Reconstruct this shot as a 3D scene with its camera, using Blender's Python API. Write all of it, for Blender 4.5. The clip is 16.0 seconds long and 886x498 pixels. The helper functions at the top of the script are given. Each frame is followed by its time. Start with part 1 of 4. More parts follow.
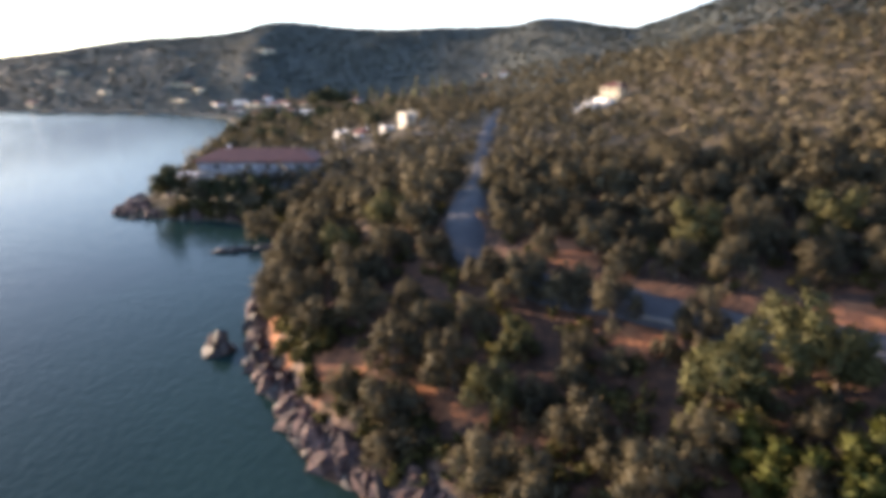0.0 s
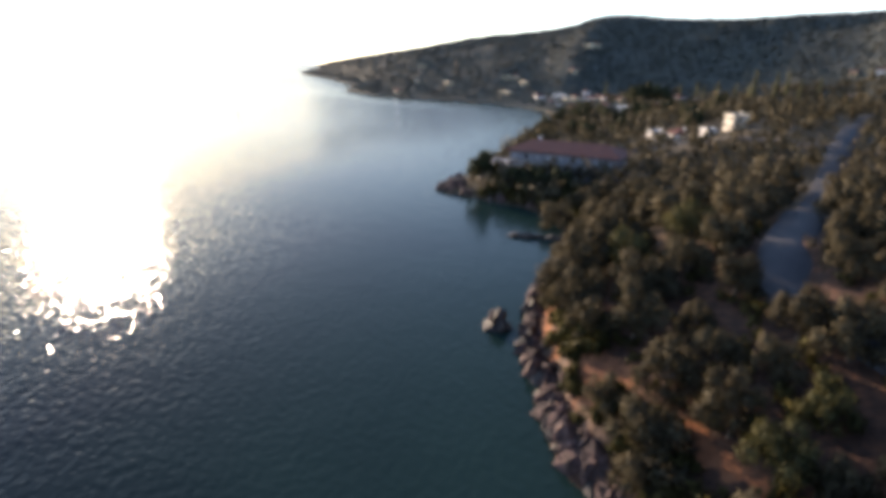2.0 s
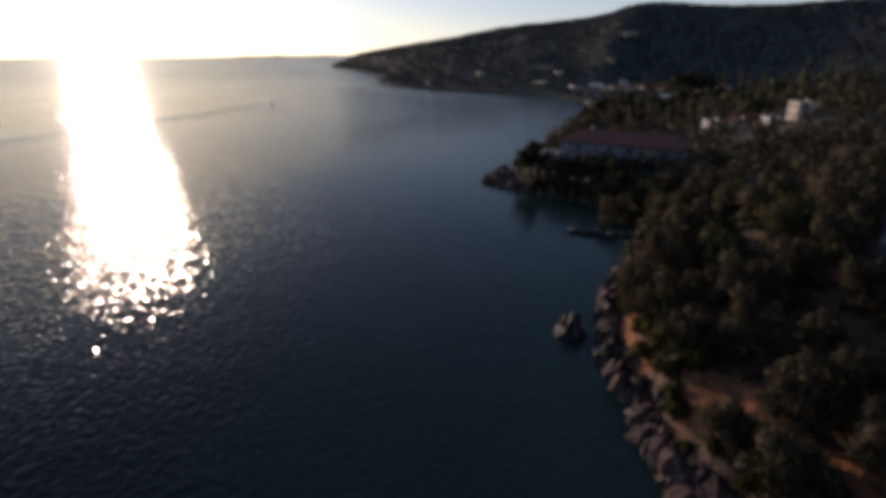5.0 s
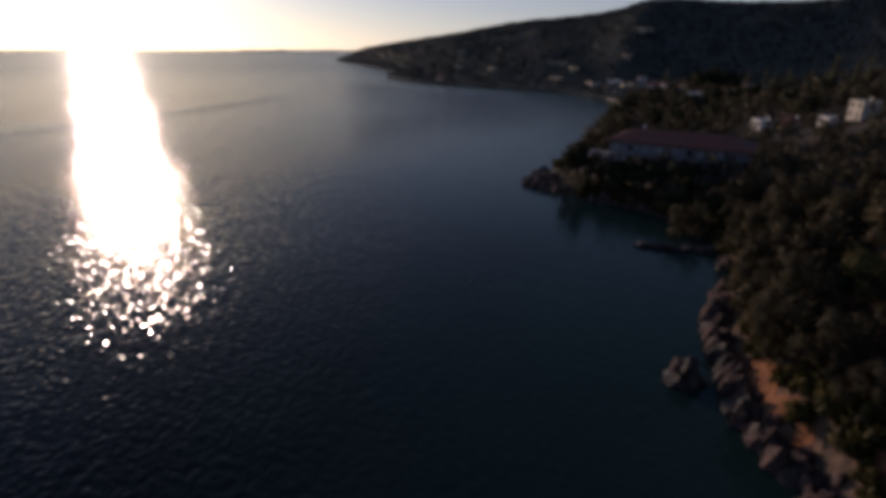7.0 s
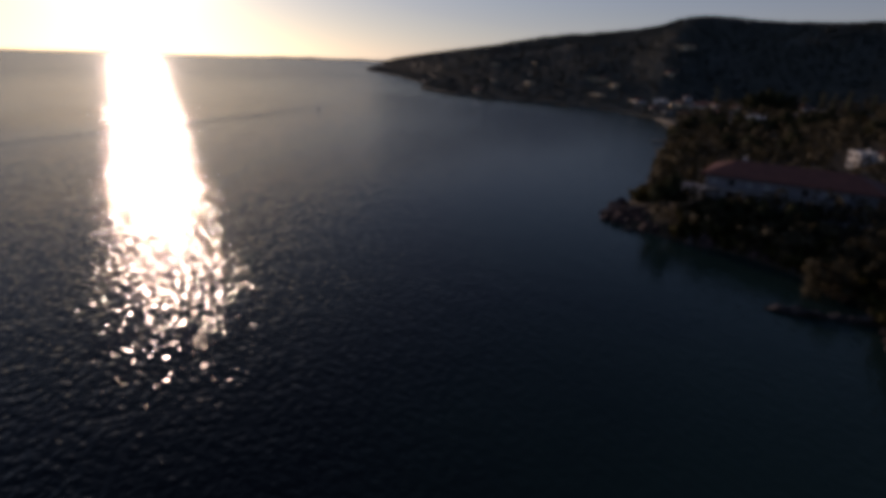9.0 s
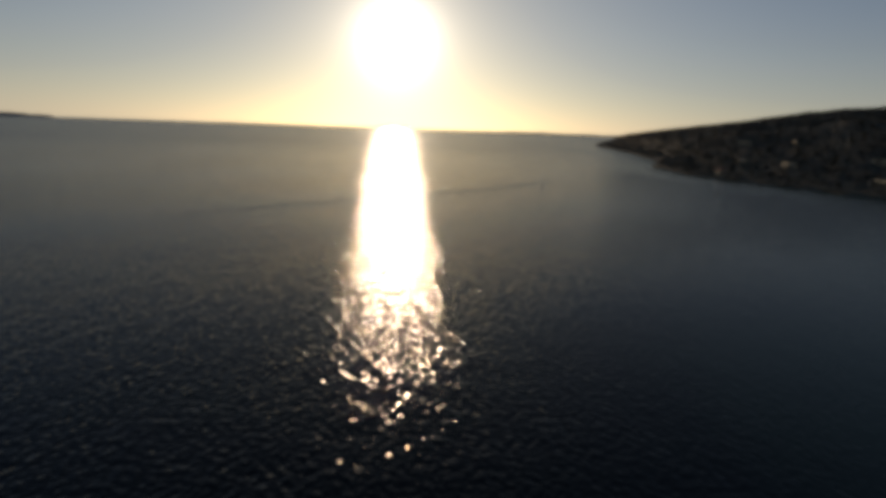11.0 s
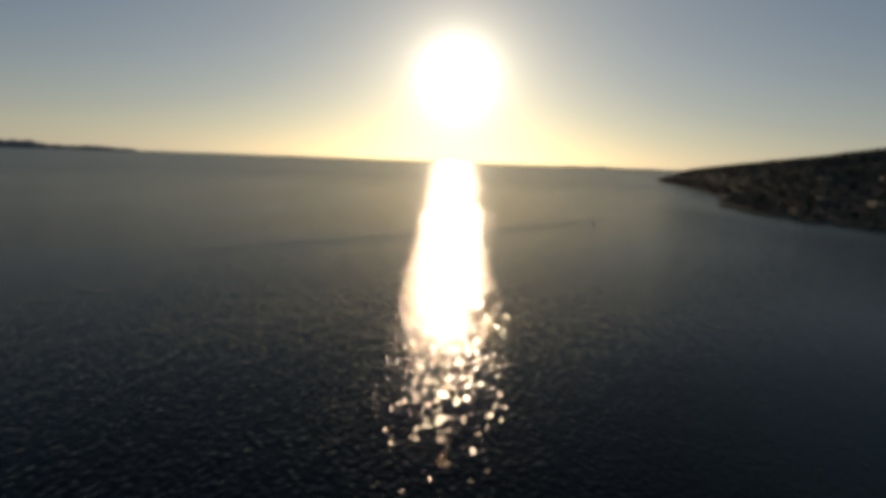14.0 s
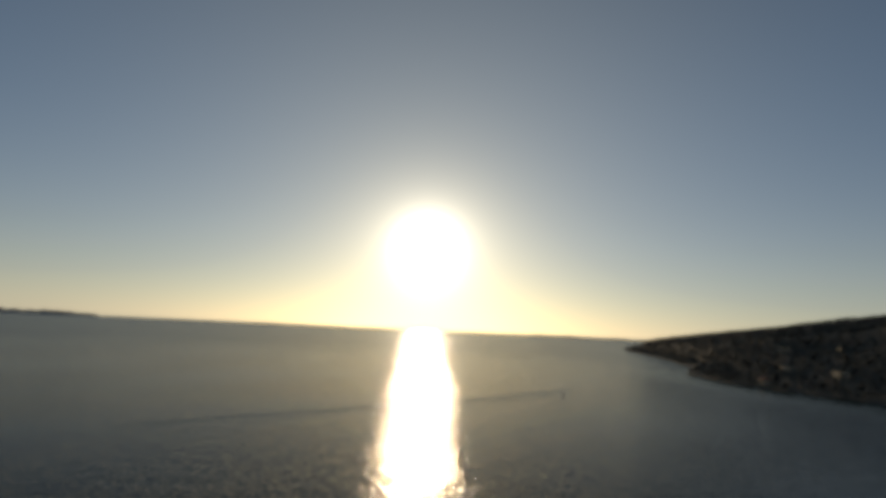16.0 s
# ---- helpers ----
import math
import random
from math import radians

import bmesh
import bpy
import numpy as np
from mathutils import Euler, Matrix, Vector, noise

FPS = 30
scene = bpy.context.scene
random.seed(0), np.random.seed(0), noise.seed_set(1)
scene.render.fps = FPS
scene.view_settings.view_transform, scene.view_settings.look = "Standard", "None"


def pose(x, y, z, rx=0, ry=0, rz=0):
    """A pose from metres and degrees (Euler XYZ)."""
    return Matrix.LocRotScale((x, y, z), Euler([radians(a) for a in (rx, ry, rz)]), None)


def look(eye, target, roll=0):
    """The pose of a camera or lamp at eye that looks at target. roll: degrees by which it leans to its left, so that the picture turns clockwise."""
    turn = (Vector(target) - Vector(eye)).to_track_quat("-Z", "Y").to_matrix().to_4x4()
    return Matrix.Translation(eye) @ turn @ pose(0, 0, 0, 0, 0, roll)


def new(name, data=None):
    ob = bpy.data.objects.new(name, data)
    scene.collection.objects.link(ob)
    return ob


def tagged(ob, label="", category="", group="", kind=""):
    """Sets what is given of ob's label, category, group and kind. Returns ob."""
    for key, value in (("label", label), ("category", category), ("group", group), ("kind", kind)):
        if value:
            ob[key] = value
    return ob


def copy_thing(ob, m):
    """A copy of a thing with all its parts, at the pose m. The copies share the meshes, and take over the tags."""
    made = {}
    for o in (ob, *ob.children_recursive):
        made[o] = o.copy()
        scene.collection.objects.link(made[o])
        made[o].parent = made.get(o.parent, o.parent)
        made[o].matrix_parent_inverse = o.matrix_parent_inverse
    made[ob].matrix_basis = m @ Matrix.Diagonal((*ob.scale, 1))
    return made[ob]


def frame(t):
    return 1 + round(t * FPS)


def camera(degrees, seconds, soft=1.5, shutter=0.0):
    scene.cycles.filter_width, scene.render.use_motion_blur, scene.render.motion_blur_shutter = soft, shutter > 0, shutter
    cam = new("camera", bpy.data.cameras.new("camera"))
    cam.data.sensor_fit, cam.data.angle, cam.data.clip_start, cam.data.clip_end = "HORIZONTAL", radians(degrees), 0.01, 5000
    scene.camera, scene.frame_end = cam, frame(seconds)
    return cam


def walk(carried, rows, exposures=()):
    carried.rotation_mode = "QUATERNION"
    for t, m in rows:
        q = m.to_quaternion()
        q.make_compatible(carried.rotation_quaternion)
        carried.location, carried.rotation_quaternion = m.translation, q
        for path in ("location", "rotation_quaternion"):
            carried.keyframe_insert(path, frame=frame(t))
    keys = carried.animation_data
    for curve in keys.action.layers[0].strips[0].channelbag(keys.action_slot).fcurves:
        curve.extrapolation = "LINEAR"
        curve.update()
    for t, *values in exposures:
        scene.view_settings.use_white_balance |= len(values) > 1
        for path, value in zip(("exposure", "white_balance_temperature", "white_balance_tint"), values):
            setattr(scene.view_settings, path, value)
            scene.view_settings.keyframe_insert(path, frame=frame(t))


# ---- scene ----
cam = camera(78.81, 16.0, soft=5.6, shutter=0.4)
PATH = [
    (0.0, -0.00, 0.00, 38.42, 71.46, -0.25, 0.37),
    (0.5, 0.12, -0.12, 38.48, 71.15, -0.28, 12.64),
    (1.0, 0.31, -0.04, 38.49, 70.92, -0.40, 25.17),
    (1.5, 0.21, 0.20, 38.67, 70.71, -0.34, 31.03),
    (2.0, 0.15, 0.29, 38.85, 70.70, -0.41, 32.08),
    (2.5, 0.05, 0.65, 38.84, 70.65, -0.23, 33.29),
    (3.0, -0.35, 0.47, 38.87, 69.89, 0.13, 34.24),
    (3.5, -1.40, 0.71, 38.73, 70.09, 0.36, 34.58),
    (4.0, -3.15, 1.04, 38.42, 70.10, 0.39, 34.68),
    (6.5, -19.97, 7.08, 35.98, 69.54, -0.25, 35.01),
    (7.0, -24.54, 8.68, 35.91, 69.50, -0.31, 35.13),
    (7.5, -29.33, 10.39, 35.74, 69.45, -0.37, 35.30),
    (8.0, -34.37, 11.91, 35.79, 69.31, -0.49, 35.43),
    (8.5, -39.96, 13.81, 35.88, 69.39, -0.97, 35.68),
    (9.0, -44.68, 16.08, 36.28, 70.54, -1.83, 37.74),
    (9.5, -48.80, 18.71, 36.62, 72.23, -2.44, 47.38),
    (12.0, -63.21, 35.38, 38.69, 77.77, -2.19, 62.81),
    (12.5, -65.54, 38.49, 38.89, 77.47, -2.10, 63.89),
    (13.0, -67.50, 41.27, 38.95, 77.32, -2.16, 64.70),
    (13.5, -69.23, 43.68, 38.90, 77.09, -2.13, 65.43),
    (14.0, -70.81, 45.74, 38.80, 80.37, -2.18, 67.08),
    (14.5, -72.26, 47.50, 38.68, 85.46, -2.29, 67.52),
    (15.0, -73.59, 49.04, 38.52, 90.54, -2.39, 67.11),
    (15.5, -74.88, 50.42, 38.36, 96.15, -2.57, 64.77),
    (16.0, -76.14, 51.71, 38.18, 98.22, -2.66, 63.91),
]
EXPOSURES = [(0.0, 1.15, 6450, 20), (1.0, 1.15, 6400, 18), (1.5, 0.78, 6400, 18), (2.0, 0.42, 6350, 18), (2.5, 0.05, 6300, 18), (3.0, -0.45, 6250, 20), (3.5, -0.78, 6200, 21), (4.2, -1.1, 6200, 22),
             (6.5, -1.9, 6100, 28), (8.0, -2.1, 6150, 30), (9.0, -2.25, 6300, 30), (9.5, -2.3, 6600, 26), (12.0, -2.4, 7150, 17), (14.0, -2.36, 7200, 15), (16.0, -2.25, 7150, 12)]
walk(cam, [(t, pose(*r)) for t, *r in PATH], EXPOSURES)

# ---- sky, sun and the glow round it ----
SUN_BEARING, SUN_HEIGHT = -65.9, 8.1
sb, sh = radians(SUN_BEARING), radians(SUN_HEIGHT)
SUN = Vector((math.sin(sb) * math.cos(sh), math.cos(sb) * math.cos(sh), math.sin(sh)))
world = bpy.data.worlds.new("evening_sky")
scene.world = world
world.use_nodes = True
wn, wl = world.node_tree.nodes, world.node_tree.links
wn.clear()
sky = wn.new("ShaderNodeTexSky")
sky.sky_type, sky.sun_disc = "NISHITA", False
sky.sun_elevation, sky.sun_rotation = sh, sb
sky.air_density, sky.dust_density, sky.ozone_density = 1.0, 0.5, 2.0
sky_bg = wn.new("ShaderNodeBackground")
sky_bg.inputs["Strength"].default_value = 0.15
paler = wn.new("ShaderNodeHueSaturation")
paler.inputs["Saturation"].default_value, paler.inputs["Hue"].default_value = 0.85, 0.52
wl.new(sky.outputs[0], paler.inputs["Color"])
wl.new(paler.outputs[0], sky_bg.inputs["Color"])
coord = wn.new("ShaderNodeTexCoord")
unit = wn.new("ShaderNodeVectorMath")
unit.operation = "NORMALIZE"
wl.new(coord.outputs["Generated"], unit.inputs[0])
dot = wn.new("ShaderNodeVectorMath")
dot.operation = "DOT_PRODUCT"
wl.new(unit.outputs[0], dot.inputs[0])
dot.inputs[1].default_value = SUN
clip = wn.new("ShaderNodeMath")
clip.operation = "MAXIMUM"
wl.new(dot.outputs["Value"], clip.inputs[0])
clip.inputs[1].default_value = 0.0
# Evening haze, brighter towards the sun, as it scatters the light forwards.
lobe = wn.new("ShaderNodeMath")
lobe.operation = "MULTIPLY_ADD"
wl.new(clip.outputs[0], lobe.inputs[0])
lobe.inputs[1].default_value, lobe.inputs[2].default_value = 0.22, 0.41
haze = wn.new("ShaderNodeBackground")
haze.inputs["Color"].default_value = (0.20, 0.54, 1.04, 1)
# Whiter haze low over the horizon.
parts_z = wn.new("ShaderNodeSeparateXYZ")
wl.new(unit.outputs[0], parts_z.inputs[0])
flat_z = wn.new("ShaderNodeMath")
flat_z.operation = "ABSOLUTE"
wl.new(parts_z.outputs["Z"], flat_z.inputs[0])
low = wn.new("ShaderNodeMath")
low.operation = "SUBTRACT"
low.inputs[0].default_value = 1.0
wl.new(flat_z.outputs[0], low.inputs[1])
band = wn.new("ShaderNodeMath")
band.operation = "POWER"
wl.new(low.outputs[0], band.inputs[0])
band.inputs[1].default_value = 8.5
band_s = wn.new("ShaderNodeMath")
band_s.operation = "MULTIPLY"
wl.new(band.outputs[0], band_s.inputs[0])
band_s.inputs[1].default_value = 1.0
# The haze thins out overhead.
thin = wn.new("ShaderNodeMapRange")
thin.inputs[1].default_value, thin.inputs[2].default_value = 0.16, 0.78
thin.inputs[3].default_value, thin.inputs[4].default_value = 1.2, 0.24
wl.new(flat_z.outputs[0], thin.inputs[0])
thinned = wn.new("ShaderNodeMath")
thinned.operation = "MULTIPLY"
wl.new(lobe.outputs[0], thinned.inputs[0])
wl.new(thin.outputs[0], thinned.inputs[1])
wl.new(thinned.outputs[0], haze.inputs["Strength"])
low_bg = wn.new("ShaderNodeBackground")
low_bg.inputs["Color"].default_value = (1.0, 0.86, 0.46, 1)
wl.new(band_s.outputs[0], low_bg.inputs["Strength"])
low_add = wn.new("ShaderNodeAddShader")
wl.new(sky_bg.outputs[0], low_add.inputs[0])
wl.new(low_bg.outputs[0], low_add.inputs[1])
both = wn.new("ShaderNodeAddShader")
wl.new(low_add.outputs[0], both.inputs[0])
wl.new(haze.outputs[0], both.inputs[1])
total = both.outputs[0]
# The sun's disc and its aureole in the haze: narrow and white, then wider and warmer.
for sharp, strength, colour in ((12000, 3600.0, (1.0, 0.79, 0.58)), (2000, 24.0, (1.0, 0.96, 0.88)), (750, 8.5, (1.0, 0.95, 0.82)), (260, 2.3, (1.0, 0.93, 0.74)), (90, 0.75, (1.0, 0.92, 0.68)), (8, 0.44, (0.98, 0.93, 0.70)), (3.5, 0.27, (0.70, 0.90, 0.80))):
    power = wn.new("ShaderNodeMath")
    power.operation = "POWER"
    wl.new(clip.outputs[0], power.inputs[0])
    power.inputs[1].default_value = sharp
    scale = wn.new("ShaderNodeMath")
    scale.operation = "MULTIPLY"
    wl.new(power.outputs[0], scale.inputs[0])
    scale.inputs[1].default_value = strength
    bg = wn.new("ShaderNodeBackground")
    bg.inputs["Color"].default_value = (*colour, 1)
    wl.new(scale.outputs[0], bg.inputs["Strength"])
    add = wn.new("ShaderNodeAddShader")
    wl.new(total, add.inputs[0])
    wl.new(bg.outputs[0], add.inputs[1])
    total = add.outputs[0]
wout = wn.new("ShaderNodeOutputWorld")
wl.new(total, wout.inputs["Surface"])

sun_data = bpy.data.lights.new("sun", "SUN")
sun_data.energy, sun_data.angle, sun_data.color = 5.0, radians(0.55), (1.0, 0.74, 0.46)
new("sun", sun_data).matrix_world = look(SUN * 100, (0, 0, 0))


# ---- materials ----
def material(name, colours, size=1.0, rough=0.8, bump=0.3, grain=8.0, spread=0.0, island=0.0, metal=0.0, translucent=0.0, depth=0.1):
    """Two colours mixed by a coarse and a fine pattern, with relief; spread and island vary the value thing by thing and piece by piece."""
    m = bpy.data.materials.new(name)
    m.use_nodes = True
    n, l = m.node_tree.nodes, m.node_tree.links
    b = n["Principled BSDF"]
    b.inputs["Roughness"].default_value, b.inputs["Metallic"].default_value = rough, metal
    geo = n.new("ShaderNodeNewGeometry")
    coarse, fine = n.new("ShaderNodeTexNoise"), n.new("ShaderNodeTexNoise")
    for tex, f in ((coarse, 1 / size), (fine, grain / size)):
        tex.inputs["Scale"].default_value, tex.inputs["Detail"].default_value = f, 5.0
        l.new(geo.outputs["Position"], tex.inputs["Vector"])
    mixv = n.new("ShaderNodeMath")
    mixv.operation = "MULTIPLY_ADD"
    l.new(fine.outputs[0], mixv.inputs[0])
    mixv.inputs[1].default_value = 0.5
    half = n.new("ShaderNodeMath")
    half.operation = "MULTIPLY"
    l.new(coarse.outputs[0], half.inputs[0])
    half.inputs[1].default_value = 0.6
    l.new(half.outputs[0], mixv.inputs[2])
    ramp = n.new("ShaderNodeValToRGB")
    ramp.color_ramp.elements[0].position, ramp.color_ramp.elements[1].position = 0.40, 0.68
    ramp.color_ramp.elements[0].color, ramp.color_ramp.elements[1].color = (*colours[0], 1), (*colours[-1], 1)
    if len(colours) == 3:
        e = ramp.color_ramp.elements.new(0.55)
        e.color = (*colours[1], 1)
    l.new(mixv.outputs[0], ramp.inputs[0])
    colour = ramp.outputs[0]
    if spread or island:
        info = n.new("ShaderNodeObjectInfo")
        v = n.new("ShaderNodeMath")
        v.operation = "MULTIPLY_ADD"
        l.new(info.outputs["Random"], v.inputs[0])
        v.inputs[1].default_value, v.inputs[2].default_value = spread, 1 - spread / 2 - island / 2
        w = n.new("ShaderNodeMath")
        w.operation = "MULTIPLY_ADD"
        l.new(geo.outputs["Random Per Island"], w.inputs[0])
        w.inputs[1].default_value = island
        l.new(v.outputs[0], w.inputs[2])
        hsv = n.new("ShaderNodeHueSaturation")
        l.new(colour, hsv.inputs["Color"])
        l.new(w.outputs[0], hsv.inputs["Value"])
        colour = hsv.outputs[0]
    l.new(colour, b.inputs["Base Color"])
    if bump:
        bp = n.new("ShaderNodeBump")
        bp.inputs["Strength"].default_value, bp.inputs["Distance"].default_value = bump, depth
        l.new(fine.outputs[0], bp.inputs["Height"])
        l.new(bp.outputs[0], b.inputs["Normal"])
    if translucent:
        b.inputs["Specular IOR Level"].default_value = 0.15
        tr, mix = n.new("ShaderNodeBsdfTranslucent"), n.new("ShaderNodeMixShader")
        l.new(colour, tr.inputs["Color"])
        mix.inputs[0].default_value = translucent
        l.new(b.outputs[0], mix.inputs[1])
        l.new(tr.outputs[0], mix.inputs[2])
        l.new(mix.outputs[0], n["Material Output"].inputs["Surface"])
    return m


M_OLIVE = material("olive_leaves", [(0.062, 0.0545, 0.033), (0.123, 0.104, 0.063)], 1.4, 0.65, 0, spread=0.5, island=0.3, translucent=0.25)
M_GREEN = material("green_olive_leaves", [(0.066, 0.068, 0.028), (0.130, 0.122, 0.052)], 1.4, 0.65, 0, spread=0.3, island=0.3, translucent=0.25)
M_BUSH = material("bush_leaves", [(0.062, 0.058, 0.020), (0.122, 0.108, 0.036)], 1.2, 0.65, 0, spread=0.4, island=0.5, translucent=0.2)
M_DARK = material("dark_leaves", [(0.043, 0.053, 0.027), (0.083, 0.090, 0.045)], 1.2, 0.65, 0, spread=0.3, island=0.5, translucent=0.15)
# Maquis green raised towards grey, to stand in for haze over the distance.
M_HAZED_WOODS = material("hazed_maquis_leaves", [(0.080, 0.091, 0.075), (0.100, 0.111, 0.088), (0.130, 0.134, 0.100)], 130.0, 0.9, 0, island=0.1)
M_FRESH = material("fresh_green_leaves", [(0.056, 0.065, 0.014), (0.105, 0.108, 0.028)], 1.0, 0.6, 0, spread=0.3, island=0.5, translucent=0.3)
M_BARK = material("olive_bark", [(0.06, 0.045, 0.032), (0.16, 0.125, 0.095)], 0.5, 0.9, 0.6)
M_ROCK = material("shore_rock", [(0.026, 0.016, 0.015), (0.067, 0.041, 0.038), (0.183, 0.106, 0.087)], 1.3, 0.85, 1.0, 5, spread=0.6, depth=0.3)
M_WET = material("wet_rock", [(0.017, 0.014, 0.014), (0.053, 0.040, 0.036)], 1.2, 0.6, 0.8, 5, spread=0.3, depth=0.2)
M_ASPHALT = material("asphalt", [(0.042, 0.043, 0.050), (0.072, 0.071, 0.077)], 3.0, 0.85, 0.2, 20)
M_PLASTER = material("white_plaster", [(0.64, 0.61, 0.57), (0.78, 0.75, 0.71)], 2.5, 0.85, 0.1, 8, spread=0.15)
# Hotel plaster with shade in its colour: darker and bluer than the white.
M_HOTEL_SHADE = material("shade_toned_plaster", [(0.203, 0.206, 0.232), (0.285, 0.289, 0.315)], 2.5, 0.85, 0.1, 8)
M_CREAM = material("cream_plaster", [(0.55, 0.46, 0.30), (0.72, 0.62, 0.44)], 2.5, 0.85, 0.1, 8, spread=0.15)
M_TILE = material("red_roof_tiles", [(0.098, 0.031, 0.024), (0.188, 0.063, 0.042)], 1.5, 0.8, 0.3, 8, spread=0.25)
M_GLASS = material("window_glass", [(0.012, 0.014, 0.018), (0.03, 0.033, 0.04)], 1.0, 0.08, 0)
M_WOOD = material("painted_shutter_wood", [(0.07, 0.05, 0.035), (0.13, 0.09, 0.06)], 0.4, 0.7, 0.2)
M_SHUTTER = material("pale_blue_grey_shutters", [(0.30, 0.31, 0.33), (0.42, 0.43, 0.45)], 0.6, 0.7, 0.2)
M_CONCRETE = material("pale_concrete", [(0.24, 0.225, 0.20), (0.38, 0.36, 0.33)], 2.0, 0.9, 0.3)
# Pale base tone in place of the haze before this land.
M_HAZY_LAND = material("haze_pale_land", [(0.26, 0.25, 0.24), (0.34, 0.33, 0.31)], 300.0, 0.95, 0)
M_PALE = material("pale_cream_plaster", [(0.528, 0.475, 0.378), (0.651, 0.598, 0.502)], 2.5, 0.85, 0.1, 8)
M_KERB = material("weathered_kerb_concrete", [(0.13, 0.122, 0.115), (0.22, 0.205, 0.19)], 1.5, 0.9, 0.3)
M_POPLAR = material("poplar_leaves", [(0.128, 0.135, 0.074), (0.230, 0.223, 0.128)], 3.0, 0.7, 0, spread=0.3, island=0.2, translucent=0.2)
M_SAND = material("pale_beach_sand", [(0.24, 0.20, 0.145), (0.33, 0.28, 0.21)], 3.0, 0.95, 0.2)
M_BOAT = material("boat_hull_paint", [(0.5, 0.5, 0.48), (0.7, 0.7, 0.68)], 1.0, 0.4, 0)


def ground_material():
    """Red earth, dry grass and scrub by patches; bare rock where the ground is steep."""
    m = bpy.data.materials.new("red_earth_and_scrub")
    m.use_nodes = True
    n, l = m.node_tree.nodes, m.node_tree.links
    b = n["Principled BSDF"]
    b.inputs["Roughness"].default_value = 0.95
    geo = n.new("ShaderNodeNewGeometry")

    def tex(scale, detail=6.0):
        t = n.new("ShaderNodeTexNoise")
        t.inputs["Scale"].default_value, t.inputs["Detail"].default_value = scale, detail
        l.new(geo.outputs["Position"], t.inputs["Vector"])
        return t.outputs[0]

    def ramp(v, stops):
        r = n.new("ShaderNodeValToRGB")
        r.color_ramp.elements[0].position, r.color_ramp.elements[0].color = stops[0][0], (*stops[0][1], 1)
        r.color_ramp.elements[1].position, r.color_ramp.elements[1].color = stops[-1][0], (*stops[-1][1], 1)
        for p, c in stops[1:-1]:
            r.color_ramp.elements.new(p).color = (*c, 1)
        l.new(v, r.inputs[0])
        return r.outputs[0]

    def blend(f, a, c):
        x = n.new("ShaderNodeMix")
        x.data_type = "RGBA"
        l.new(f, x.inputs["Factor"])
        l.new(a, x.inputs["A"])
        l.new(c, x.inputs["B"])
        return x.outputs["Result"]

    earth = ramp(tex(0.35), [(0.3, (0.14, 0.055, 0.026)), (0.5, (0.27, 0.105, 0.045)), (0.72, (0.40, 0.165, 0.07))])
    scrub = ramp(tex(0.8), [(0.3, (0.042, 0.022, 0.014)), (0.5, (0.078, 0.039, 0.023)), (0.72, (0.145, 0.066, 0.035))])
    brush = ramp(tex(0.3), [(0.3, (0.050, 0.038, 0.022)), (0.7, (0.115, 0.085, 0.046))])
    patch = ramp(tex(0.055), [(0.27, (0, 0, 0)), (0.36, (1, 1, 1))])
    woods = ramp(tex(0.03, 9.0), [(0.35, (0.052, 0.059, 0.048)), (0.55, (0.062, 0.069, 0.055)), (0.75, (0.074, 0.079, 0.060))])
    # The far hills carry maquis instead of groves, its tone lifted and greyed for haze.
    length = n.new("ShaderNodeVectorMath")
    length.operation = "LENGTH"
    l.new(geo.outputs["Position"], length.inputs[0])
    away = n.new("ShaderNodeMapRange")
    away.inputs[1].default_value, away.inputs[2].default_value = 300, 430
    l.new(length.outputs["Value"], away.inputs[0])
    grown = n.new("ShaderNodeMapRange")
    grown.inputs[1].default_value, grown.inputs[2].default_value = 85, 120
    l.new(length.outputs["Value"], grown.inputs[0])
    cover = n.new("ShaderNodeMath")
    cover.operation = "MAXIMUM"
    l.new(patch, cover.inputs[0])
    l.new(grown.outputs[0], cover.inputs[1])
    near = blend(cover.outputs[0], earth, blend(grown.outputs[0], scrub, brush))
    split = n.new("ShaderNodeSeparateXYZ")
    l.new(geo.outputs["True Normal"], split.inputs[0])
    # Trodden and washed-out places, where the red earth lies bare.
    bare = n.new("ShaderNodeAttribute")
    bare.attribute_name = "bare"
    ragged = n.new("ShaderNodeMath")
    ragged.operation = "MULTIPLY_ADD"
    l.new(tex(0.7), ragged.inputs[0])
    ragged.inputs[1].default_value = 0.9
    l.new(bare.outputs["Fac"], ragged.inputs[2])
    open_earth = ramp(ragged.outputs[0], [(0.78, (0, 0, 0)), (0.98, (1, 1, 1))])
    steep = ramp(split.outputs[2], [(0.74, (1, 1, 1)), (0.86, (0, 0, 0))])
    rock = ramp(tex(0.9), [(0.3, (0.06, 0.043, 0.034)), (0.7, (0.20, 0.125, 0.085))])
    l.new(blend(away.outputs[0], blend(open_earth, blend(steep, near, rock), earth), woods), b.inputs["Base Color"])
    bp = n.new("ShaderNodeBump")
    bp.inputs["Strength"].default_value, bp.inputs["Distance"].default_value = 0.6, 0.5
    l.new(tex(1.3), bp.inputs["Height"])
    l.new(bp.outputs[0], b.inputs["Normal"])
    return m


